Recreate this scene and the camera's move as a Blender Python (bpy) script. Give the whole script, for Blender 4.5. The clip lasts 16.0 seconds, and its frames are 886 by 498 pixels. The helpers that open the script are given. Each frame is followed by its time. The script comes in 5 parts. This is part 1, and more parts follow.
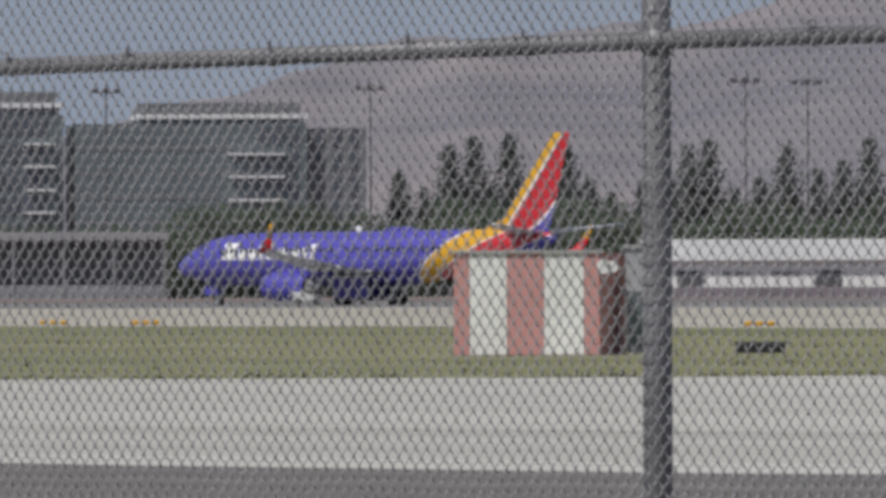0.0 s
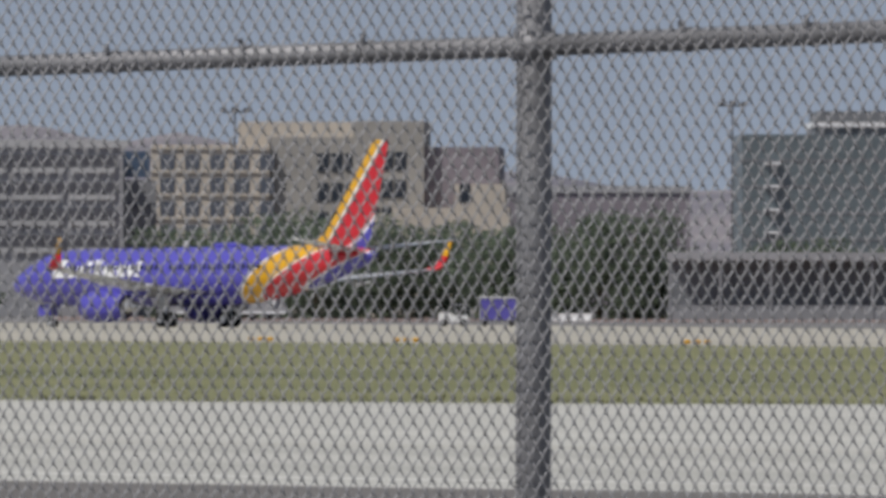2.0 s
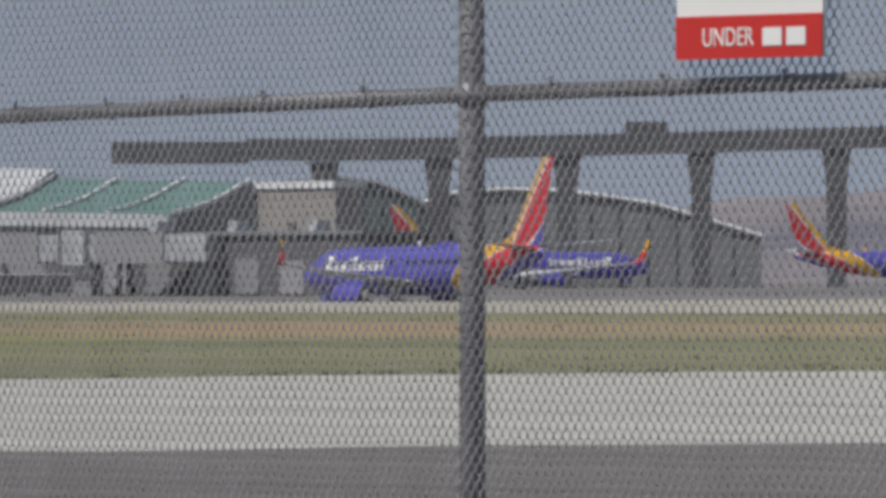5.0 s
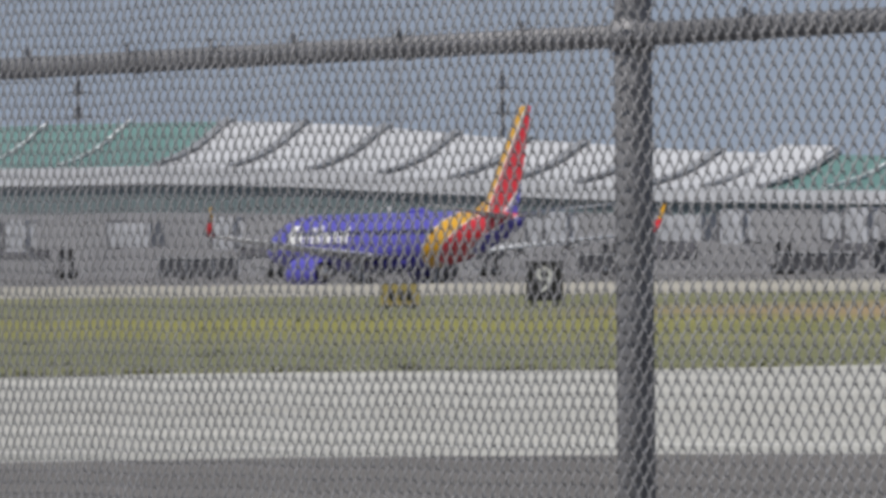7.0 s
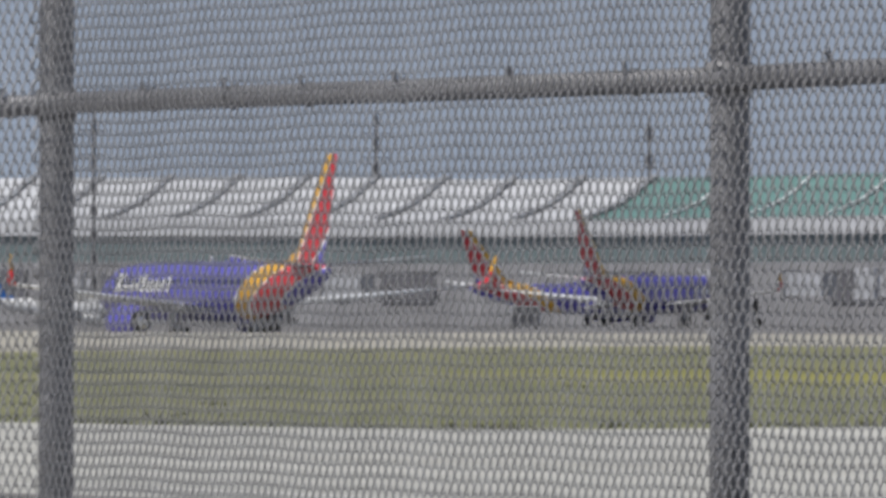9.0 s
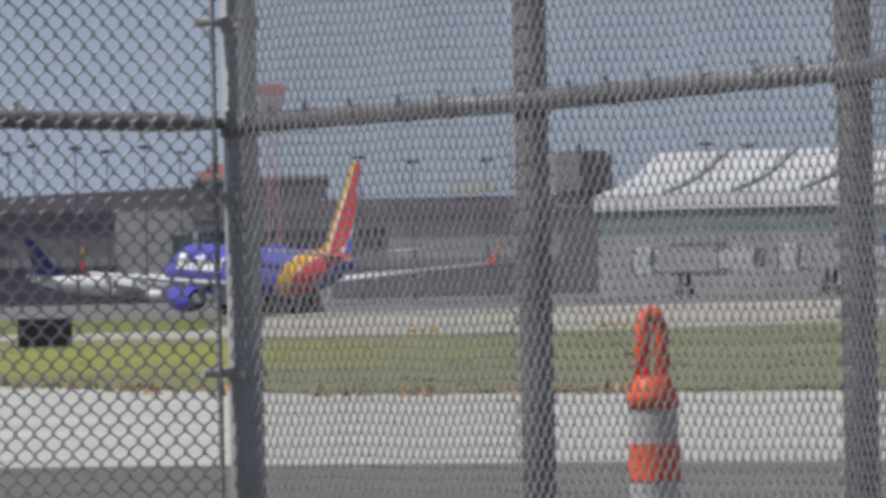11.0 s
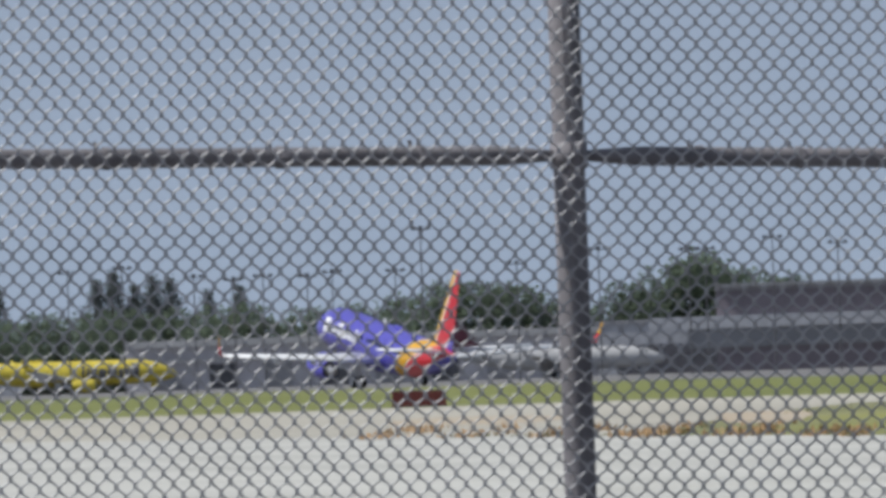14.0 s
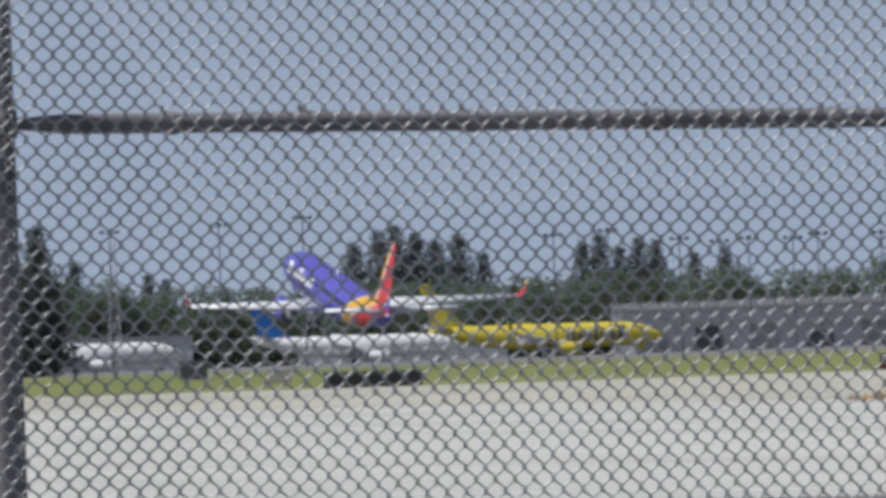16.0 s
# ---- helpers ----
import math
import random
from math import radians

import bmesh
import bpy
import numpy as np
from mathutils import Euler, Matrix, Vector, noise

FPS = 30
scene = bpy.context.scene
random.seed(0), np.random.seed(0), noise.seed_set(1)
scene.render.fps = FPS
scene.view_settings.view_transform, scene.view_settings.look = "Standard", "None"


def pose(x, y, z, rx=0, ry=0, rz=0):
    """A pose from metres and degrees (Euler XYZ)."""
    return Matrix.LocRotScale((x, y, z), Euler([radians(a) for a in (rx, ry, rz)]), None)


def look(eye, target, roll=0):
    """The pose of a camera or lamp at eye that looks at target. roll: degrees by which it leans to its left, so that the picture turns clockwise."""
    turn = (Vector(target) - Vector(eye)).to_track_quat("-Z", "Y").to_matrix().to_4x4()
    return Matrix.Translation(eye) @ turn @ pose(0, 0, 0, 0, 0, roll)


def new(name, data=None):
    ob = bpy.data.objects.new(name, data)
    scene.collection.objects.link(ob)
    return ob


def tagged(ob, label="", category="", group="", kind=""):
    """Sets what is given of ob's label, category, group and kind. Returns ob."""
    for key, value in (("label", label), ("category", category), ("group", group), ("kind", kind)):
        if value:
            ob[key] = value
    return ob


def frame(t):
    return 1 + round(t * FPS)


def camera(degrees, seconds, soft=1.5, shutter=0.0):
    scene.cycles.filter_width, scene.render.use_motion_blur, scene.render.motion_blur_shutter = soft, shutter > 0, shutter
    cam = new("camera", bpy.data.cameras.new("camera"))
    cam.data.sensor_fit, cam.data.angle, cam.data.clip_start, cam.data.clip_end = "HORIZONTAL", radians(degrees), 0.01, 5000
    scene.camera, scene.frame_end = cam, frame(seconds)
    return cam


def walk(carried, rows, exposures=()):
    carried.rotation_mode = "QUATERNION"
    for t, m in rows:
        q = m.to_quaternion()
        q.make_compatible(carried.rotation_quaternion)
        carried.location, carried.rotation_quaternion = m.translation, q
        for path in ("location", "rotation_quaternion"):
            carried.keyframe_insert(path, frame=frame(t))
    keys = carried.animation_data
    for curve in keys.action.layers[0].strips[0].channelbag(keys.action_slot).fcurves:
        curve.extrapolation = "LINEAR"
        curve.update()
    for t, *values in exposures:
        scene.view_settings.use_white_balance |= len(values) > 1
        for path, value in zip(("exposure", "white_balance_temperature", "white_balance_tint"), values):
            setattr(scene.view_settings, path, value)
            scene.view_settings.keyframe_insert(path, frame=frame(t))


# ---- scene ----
# ---- the camera ----
LENS = 2 * math.degrees(math.atan(784 / 21200))
cam = camera(LENS, 16.0, soft=4.2)


def aim(x, y, z, bearing, up, roll):
    """A camera pose: bearing in degrees to the left of +Y, up in degrees over the horizon."""
    return Matrix.Translation((x, y, z)) @ pose(0, 0, 0, 0, 0, bearing) @ pose(0, 0, 0, 90 + up) @ pose(0, 0, 0, 0, 0, roll)


PATH = [
    (0.0, aim(7.41, -8.55, 1.689, 42.993, 0.157, -0.23)),
    (0.5, aim(5.18, -6.14, 1.697, 44.223, 0.224, -0.13)),
    (1.0, aim(2.82, -3.51, 1.721, 45.372, 0.229, 0.05)),
    (1.5, aim(2.65, -3.37, 1.725, 46.755, 0.069, 0.14)),
    (2.0, aim(2.81, -3.52, 1.712, 47.599, 0.257, 0.12)),
    (2.5, aim(2.96, -3.65, 1.705, 48.513, 0.324, 0.11)),
    (3.0, aim(3.28, -3.86, 1.704, 50.077, 0.238, 0.11)),
    (3.2, aim(3.37, -3.93, 1.704, 50.753, 0.363, 0.41)),
    (5.3, aim(5.35, -5.58, 1.675, 55.996, 0.160, -0.50)),
    (5.5, aim(5.39, -5.60, 1.675, 56.373, 0.197, -0.75)),
    (6.0, aim(5.68, -5.73, 1.673, 57.429, 0.044, -1.15)),
    (6.5, aim(3.53, -4.37, 1.673, 57.912, 0.173, -0.62)),
    (7.0, aim(-5.35, 1.04, 1.720, 59.168, 0.052, -0.52)),
    (7.5, aim(-7.67, 2.40, 1.712, 60.091, 0.407, -0.31)),
    (8.0, aim(-8.37, 2.78, 1.708, 61.271, 0.185, -0.44)),
    (8.2, aim(-8.46, 2.82, 1.708, 61.630, 0.217, -0.34)),
    (10.3, aim(-8.63, 3.13, 1.716, 66.235, 0.217, -0.92)),
    (10.5, aim(-8.70, 3.18, 1.716, 66.476, 0.261, -1.52)),
    (11.0, aim(-8.79, 3.23, 1.713, 67.550, 0.186, -1.32)),
    (11.5, aim(-9.10, 3.36, 1.713, 68.174, -0.097, -1.54)),
    (12.0, aim(-9.07, 3.35, 1.705, 68.963, -0.098, -1.72)),
    (12.5, aim(-8.54, 3.15, 1.692, 70.328, -0.003, -1.54)),
    (13.0, aim(-8.40, 3.12, 1.688, 71.615, 0.535, -1.86)),
    (13.5, aim(-8.21, 3.06, 1.679, 72.124, 0.604, -1.99)),
    (14.0, aim(-8.37, 3.12, 1.684, 72.983, 0.594, -2.01)),
    (14.5, aim(-9.03, 3.33, 1.690, 73.691, 0.410, -2.14)),
    (15.0, aim(-8.36, 3.12, 1.683, 74.136, 0.537, -2.19)),
    (15.5, aim(-8.46, 3.08, 1.686, 74.840, 0.515, -2.12)),
    (16.0, aim(-8.57, 3.03, 1.689, 75.307, 0.494, -2.04)),
]
walk(cam, PATH, exposures=[(0.0, -0.05, 6450, 10), (0.5, -0.02, 6450, 10), (3.2, 0.0, 6450, 9.5), (5.5, -0.03, 6450, 9.5), (6.5, -0.04, 6430, 9.5), (7.0, 0.08, 6430, 9.5), (8.0, 0.15, 6420, 9.5), (11.5, 0.17, 6350, 9), (12.0, 0.24, 6280, 8.5), (13.0, 0.25, 6210, 8), (16.0, 0.25, 6210, 8)])

# ---- daylight: a hazy noon sky and one sun ----
SUN_EL, SUN_AZ = radians(54), radians(187)      # azimuth clockwise from +Y
world = bpy.data.worlds.new("sky")
scene.world = world
world.use_nodes = True
wn, wl = world.node_tree.nodes, world.node_tree.links
sky = wn.new("ShaderNodeTexSky")
sky.sky_type = "NISHITA"
sky.sun_disc = False
sky.sun_elevation, sky.sun_rotation = SUN_EL, SUN_AZ
sky.air_density, sky.dust_density, sky.ozone_density = 1.0, 0.4, 3.0
# haze hides the lowest few degrees: the sky's colour is read a little above the true direction
tcw, lift = wn.new("ShaderNodeTexCoord"), wn.new("ShaderNodeVectorMath")
lift.inputs[1].default_value = (0, 0, 0.30)
wl.new(tcw.outputs["Generated"], lift.inputs[0])
wl.new(lift.outputs[0], sky.inputs["Vector"])
grey = wn.new("ShaderNodeHueSaturation")
grey.inputs["Saturation"].default_value = 0.5
wl.new(sky.outputs[0], grey.inputs["Color"])
wl.new(grey.outputs[0], wn["Background"].inputs[0])
wn["Background"].inputs[1].default_value = 0.094
sun = new("sun", bpy.data.lights.new("sun", "SUN"))
sun.data.energy, sun.data.angle, sun.data.color = 3.6, radians(1.5), (1.0, 0.95, 0.88)
sun_dir = Vector((math.sin(SUN_AZ) * math.cos(SUN_EL), math.cos(SUN_AZ) * math.cos(SUN_EL), math.sin(SUN_EL)))
sun.matrix_world = look(sun_dir * 50, (0, 0, 0))


# ---- materials ----
def mat(name, color, rough=0.7, metal=0.0, vary=0.18, scale=0.6, fine=8.0, bump=0.0, spec=0.3, tint=None, stretch=(1, 1, 1), obj_random=0.0):
    m = bpy.data.materials.new(name)
    m.use_nodes = True
    n, l = m.node_tree.nodes, m.node_tree.links
    p = n["Principled BSDF"]
    p.inputs["Roughness"].default_value = rough
    p.inputs["Metallic"].default_value = metal
    p.inputs["Specular IOR Level"].default_value = spec
    geo = n.new("ShaderNodeTexCoord")
    mp = n.new("ShaderNodeMapping")
    mp.inputs["Scale"].default_value = stretch
    l.new(geo.outputs["Object"], mp.inputs["Vector"])
    big, small = n.new("ShaderNodeTexNoise"), n.new("ShaderNodeTexNoise")
    big.inputs["Scale"].default_value, small.inputs["Scale"].default_value = scale, fine
    big.inputs["Detail"].default_value = 5
    for t in (big, small):
        l.new(mp.outputs[0], t.inputs["Vector"])
    add = n.new("ShaderNodeMath")
    add.operation = "MULTIPLY_ADD"
    add.inputs[1].default_value = 0.4
    l.new(small.outputs["Fac"], add.inputs[0])
    l.new(big.outputs["Fac"], add.inputs[2])
    ramp = n.new("ShaderNodeMapRange")
    ramp.inputs["From Min"].default_value, ramp.inputs["From Max"].default_value = 0.45, 0.95
    l.new(add.outputs[0], ramp.inputs["Value"])
    mix = n.new("ShaderNodeMix")
    mix.data_type = "RGBA"
    dark = [c * (1 - vary) for c in color]
    light = tint if tint else [min(1, c * (1 + vary)) for c in color]
    mix.inputs["A"].default_value, mix.inputs["B"].default_value = (*dark, 1), (*light, 1)
    l.new(ramp.outputs[0], mix.inputs["Factor"])
    out = mix.outputs["Result"]
    if obj_random:
        info, hsv, mr = n.new("ShaderNodeObjectInfo"), n.new("ShaderNodeHueSaturation"), n.new("ShaderNodeMapRange")
        mr.inputs["To Min"].default_value, mr.inputs["To Max"].default_value = 1 - obj_random, 1 + obj_random
        l.new(info.outputs["Random"], mr.inputs["Value"])
        l.new(mr.outputs[0], hsv.inputs["Value"])
        l.new(out, hsv.inputs["Color"])
        out = hsv.outputs[0]
    l.new(out, p.inputs["Base Color"])
    if bump:
        b = n.new("ShaderNodeBump")
        b.inputs["Strength"].default_value, b.inputs["Distance"].default_value = 0.6, bump
        l.new(add.outputs[0], b.inputs["Height"])
        l.new(b.outputs[0], p.inputs["Normal"])
    return m


def math_node(n, l, op, a, b=None):
    k = n.new("ShaderNodeMath")
    k.operation = op
    for i, v in enumerate((a, b)):
        if v is None:
            continue
        if isinstance(v, (int, float)):
            k.inputs[i].default_value = v
        else:
            l.new(v, k.inputs[i])
    return k.outputs[0]


BLUE, YELLOW, RED, WHITE = (0.08, 0.07, 0.385), (0.62, 0.33, 0.012), (0.50, 0.018, 0.03), (0.75, 0.75, 0.75)


def livery(name, on_fin):
    """Painted stripes that sweep up and back over the rear fuselage and the fin, in the aircraft's own space."""
    m = bpy.data.materials.new(name)
    m.use_nodes = True
    n, l = m.node_tree.nodes, m.node_tree.links
    p = n["Principled BSDF"]
    p.inputs["Roughness"].default_value = 0.32
    tc, sep = n.new("ShaderNodeTexCoord"), n.new("ShaderNodeSeparateXYZ")
    l.new(tc.outputs["Object"], sep.inputs[0])
    x, z = sep.outputs[0], sep.outputs[2]

    def paint(base, colour, factor):
        k = n.new("ShaderNodeMix")
        k.data_type = "RGBA"
        l.new(factor, k.inputs["Factor"])
        if isinstance(base, tuple):
            k.inputs["A"].default_value = (*base, 1)
        else:
            l.new(base, k.inputs["A"])
        k.inputs["B"].default_value = (*colour, 1)
        return k.outputs["Result"]

    M = lambda op, a, b=None: math_node(n, l, op, a, b)
    if on_fin:
        edge = M("SUBTRACT", -12.75, M("MULTIPLY", M("SUBTRACT", z, 5.6), 0.80))    # leading edge
        u = M("SUBTRACT", edge, x)
        c = paint(YELLOW, WHITE, M("GREATER_THAN", u, 0.80))
        c = paint(c, RED, M("GREATER_THAN", u, 1.02))
        d = M("MAXIMUM", M("SUBTRACT", -14.5, x), 0.0)
        low = M("SUBTRACT", M("MULTIPLY", M("MULTIPLY", d, d), 0.16), M("SUBTRACT", z, 5.3))
        c = paint(c, WHITE, M("GREATER_THAN", low, 0.0))
        c = paint(c, BLUE, M("GREATER_THAN", low, 0.28))
    else:
        a = M("SUBTRACT", z, 1.6)
        f = M("SUBTRACT", -5.45, M("MULTIPLY", a, M("ADD", 0.70, M("MULTIPLY", a, 0.135))))
        u = M("SUBTRACT", f, x)
        w1 = M("ADD", 0.35, M("MULTIPLY", z, 0.66))
        w2 = M("ADD", w1, M("ADD", 1.6, M("MULTIPLY", z, 0.62)))
        c = paint(BLUE, WHITE, M("GREATER_THAN", u, 0.0))
        c = paint(c, YELLOW, M("GREATER_THAN", u, 0.22))
        c = paint(c, WHITE, M("GREATER_THAN", u, w1))
        c = paint(c, RED, M("GREATER_THAN", u, M("ADD", w1, 0.22)))
        c = paint(c, WHITE, M("GREATER_THAN", u, w2))
        c = paint(c, BLUE, M("GREATER_THAN", u, M("ADD", w2, 0.22)))
    noise_t = n.new("ShaderNodeTexNoise")
    noise_t.inputs["Scale"].default_value = 0.9
    noise_t.inputs["Detail"].default_value = 6
    l.new(tc.outputs["Object"], noise_t.inputs["Vector"])
    hsv, mr = n.new("ShaderNodeHueSaturation"), n.new("ShaderNodeMapRange")
    mr.inputs["To Min"].default_value, mr.inputs["To Max"].default_value = 0.88, 1.12
    l.new(noise_t.outputs["Fac"], mr.inputs["Value"])
    l.new(mr.outputs[0], hsv.inputs["Value"])
    l.new(c, hsv.inputs["Color"])
    l.new(hsv.outputs[0], p.inputs["Base Color"])
    return m


M_ASPHALT = mat("asphalt", (0.135, 0.127, 0.122), 0.9, vary=0.2, scale=0.3, fine=3.0, bump=0.01, stretch=(0.12, 1, 1))
M_CONCRETE = mat("runway_concrete", (0.425, 0.42, 0.39), 0.85, vary=0.16, scale=0.22, fine=1.6, stretch=(0.035, 1, 1))
M_SHOULDER = mat("taxiway_concrete", (0.37, 0.35, 0.30), 0.85, vary=0.18, scale=0.02, fine=0.3)
M_APRON = mat("apron", (0.16, 0.155, 0.155), 0.9, vary=0.2, scale=0.01, fine=0.2)
M_GRASS = mat("grass", (0.15, 0.165, 0.074), 0.95, vary=0.25, scale=0.03, fine=0.35, tint=(0.235, 0.228, 0.118))


def dry_area(m, bearing, dist, half_w, half_l, colour):
    """A scorched area in the grass with a ragged outline."""
    n, l = m.node_tree.nodes, m.node_tree.links
    base = n["Principled BSDF"].inputs["Base Color"]
    old = base.links[0].from_socket
    tc, mp, ln = n.new("ShaderNodeTexCoord"), n.new("ShaderNodeMapping"), n.new("ShaderNodeVectorMath")
    mp.vector_type = "TEXTURE"
    b = radians(bearing)
    mp.inputs["Location"].default_value = (-math.sin(b) * dist, math.cos(b) * dist, 0)
    mp.inputs["Rotation"].default_value = (0, 0, b)
    mp.inputs["Scale"].default_value = (half_w, half_l, 1)
    l.new(tc.outputs["Object"], mp.inputs["Vector"])
    ln.operation = "LENGTH"
    l.new(mp.outputs[0], ln.inputs[0])
    t = n.new("ShaderNodeTexNoise")
    t.inputs["Scale"].default_value, t.inputs["Detail"].default_value = 0.07, 6
    l.new(tc.outputs["Object"], t.inputs["Vector"])
    s = math_node(n, l, "ADD", ln.outputs["Value"], math_node(n, l, "MULTIPLY", math_node(n, l, "SUBTRACT", t.outputs["Fac"], 0.5), 2.2))
    r = n.new("ShaderNodeMapRange")
    r.inputs["From Min"].default_value, r.inputs["From Max"].default_value = 0.5, 1.25
    r.inputs["To Min"].default_value, r.inputs["To Max"].default_value = 0.9, 0.0
    l.new(s, r.inputs["Value"])
    k = n.new("ShaderNodeMix")
    k.data_type = "RGBA"
    l.new(r.outputs[0], k.inputs["Factor"])
    l.new(old, k.inputs["A"])
    k.inputs["B"].default_value = (*colour, 1)
    l.new(k.outputs["Result"], base)


dry_area(M_GRASS, 56.0, 395, 17, 70, (0.33, 0.23, 0.13))
dry_area(M_GRASS, 53.4, 380, 9, 45, (0.31, 0.235, 0.13))
dry_area(M_GRASS, 60.2, 330, 16, 55, (0.235, 0.225, 0.05))
dry_area(M_GRASS, 69.4, 350, 12, 80, (0.245, 0.25, 0.055))
M_GRASS_B = mat("grass_far", (0.15, 0.175, 0.05), 0.95, vary=0.25, scale=0.015, fine=0.2, tint=(0.20, 0.21, 0.07))
M_TUFT = mat("dry_tuft", (0.14, 0.14, 0.07), 0.95, vary=0.4, scale=0.5)
M_WEED = mat("rusty_weed", (0.40, 0.26, 0.14), 0.95, vary=0.45, scale=0.3)
M_SAND = mat("bare_soil", (0.47, 0.33, 0.20), 0.95, vary=0.2, scale=0.12, fine=1.2, tint=(0.40, 0.385, 0.33), stretch=(0.6, 1, 1))
M_LINE = mat("road_paint", (0.66, 0.66, 0.64), 0.7, vary=0.15, scale=0.2)
M_GALV = mat("galvanised_steel", (0.42, 0.42, 0.425), 0.6, 0.25, vary=0.25, scale=6, fine=60)
M_GALV_DK = mat("weathered_steel", (0.232, 0.232, 0.245), 0.6, 0.4, vary=0.3, scale=5, fine=50)
M_WIRE = mat("bright_fence_wire", (0.335, 0.335, 0.345), 0.5, 0.2, vary=0.2, scale=4, fine=40)
M_WIRE_DK = mat("dull_fence_wire", (0.46, 0.46, 0.47), 0.5, 0.3, vary=0.25, scale=4, fine=40)
M_POST_DK = mat("dull_brown_steel", (0.205, 0.195, 0.21), 0.75, 0.1, vary=0.25, scale=5, fine=50)
# the walkway's near-side shade is put into this dark grey
M_WALK = mat("shaded_walkway_concrete", (0.105, 0.108, 0.118), 0.85, vary=0.16, scale=0.12)
M_BLOCK = mat("grey_tan_stucco", (0.30, 0.285, 0.265), 0.85, vary=0.12, scale=0.15)
M_DRYSOIL = mat("reddish_dry_soil", (0.21, 0.155, 0.14), 0.95, vary=0.2, scale=0.02, fine=0.2)
M_FUSE = livery("blue_livery", False)
M_FIN = livery("fin_livery", True)
M_BLUE = mat("blue_paint", BLUE, 0.32, vary=0.1, scale=0.5)
M_WING = mat("wing_grey", (0.70, 0.71, 0.72), 0.4, 0.15, vary=0.12, scale=0.5)
M_WHITE = mat("white_paint", (0.72, 0.72, 0.72), 0.5, vary=0.06, scale=0.6)
M_METAL = mat("bare_metal", (0.6, 0.6, 0.6), 0.3, 0.8, vary=0.1)
M_BLACK = mat("black_rubber", (0.02, 0.02, 0.02), 0.8, vary=0.3)
M_DARKGLASS = mat("dark_glass", (0.02, 0.025, 0.035), 0.15, vary=0.4, scale=0.3, spec=0.5)
M_YELLOW = mat("yellow_paint", YELLOW, 0.4, vary=0.12)
M_RED = mat("red_paint", RED, 0.4, vary=0.12)
M_GLASSWALL = mat("green_grey_glass", (0.118, 0.145, 0.158), 0.35, vary=0.12, scale=0.15, fine=0.6, spec=0.5)
M_GLASSDK = mat("dark_curtain_wall", (0.09,0.10,0.125), 0.3, vary=0.3, scale=0.3, spec=0.5)
M_BAND = mat("white_metal_band", (0.7, 0.71, 0.72), 0.4, vary=0.08)
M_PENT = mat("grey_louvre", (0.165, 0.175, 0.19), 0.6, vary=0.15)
M_TAN = mat("tan_stone", (0.47, 0.42, 0.36), 0.85, vary=0.12, scale=0.2)
# a purple-grey cast of distance haze is mixed into this brown
M_BROWN = mat("hazed_brown_stone", (0.205, 0.182, 0.205), 0.85, vary=0.2, scale=0.2)
M_CAST = mat("precast_concrete", (0.42, 0.42, 0.425), 0.85, vary=0.12, scale=0.12)
M_CASTDK = mat("mid_grey_concrete", (0.29, 0.29, 0.305), 0.85, vary=0.16, scale=0.12)
# flat dark grey painted for the shade inside openings
M_OPEN = mat("interior_shade", (0.10, 0.10, 0.115), 0.9, vary=0.4, scale=0.4)
M_ROOFW = mat("pale_roof_metal", (0.49, 0.50, 0.525), 0.5, 0.1, vary=0.08, scale=0.15)
M_ROOFT = mat("teal_roof_metal", (0.108, 0.208, 0.195), 0.5, vary=0.12, scale=0.15)
M_RIB = mat("grey_rib_metal", (0.22, 0.23, 0.25), 0.6, vary=0.15)
M_TEALDK = mat("dark_teal_glazing", (0.11, 0.145, 0.15), 0.3, vary=0.2, scale=0.2)
M_SIDING = mat("grey_siding", (0.47, 0.46, 0.49), 0.7, vary=0.15, scale=0.1)
M_TERM = mat("terminal_wall", (0.225, 0.225, 0.24), 0.8, vary=0.2, scale=0.15)
M_SLATE = mat("slate_cladding", (0.225, 0.23, 0.245), 0.6, vary=0.15, scale=0.1)
M_MAST = mat("mast_steel", (0.10, 0.10, 0.11), 0.7, 0.1)
# both leaf greens are lightened and greyed to carry distance haze
M_LEAF = mat("hazed_broad_leaves", (0.160, 0.200, 0.142), 0.9, vary=0.35, scale=0.35, fine=2.5, obj_random=0.15)
M_CONIFER = mat("hazed_conifer_needles", (0.122, 0.138, 0.126), 0.9, vary=0.35, scale=0.4, fine=2.5, obj_random=0.15)


def thin_leaf(m, share):
    """Leaves pass part of the light on through the blade."""
    n, l = m.node_tree.nodes, m.node_tree.links
    p, out = n["Principled BSDF"], n["Material Output"]
    t, k = n.new("ShaderNodeBsdfTranslucent"), n.new("ShaderNodeMixShader")
    l.new(p.inputs["Base Color"].links[0].from_socket, t.inputs["Color"])
    k.inputs[0].default_value = share
    l.new(p.outputs[0], k.inputs[1])
    l.new(t.outputs[0], k.inputs[2])
    l.new(k.outputs[0], out.inputs["Surface"])


thin_leaf(M_LEAF, 0.5)
thin_leaf(M_CONIFER, 0.4)
M_BARK = mat("bark", (0.09, 0.07, 0.05), 0.9, vary=0.3)
# distance haze is mixed into the hill colour as blue-grey
M_HILL = mat("hazed_dry_hillside", (0.165, 0.17, 0.22), 0.95, vary=0.3, scale=0.004, fine=0.02, tint=(0.262, 0.235, 0.245))
M_ORANGE = mat("orange_plastic", (0.72, 0.10, 0.03), 0.45, vary=0.12, scale=4)
M_COLLAR = mat("reflective_collar", (0.42, 0.42, 0.41), 0.5, vary=0.08)
M_SIGNRED = mat("sign_red", (0.50, 0.03, 0.025), 0.5, vary=0.05)
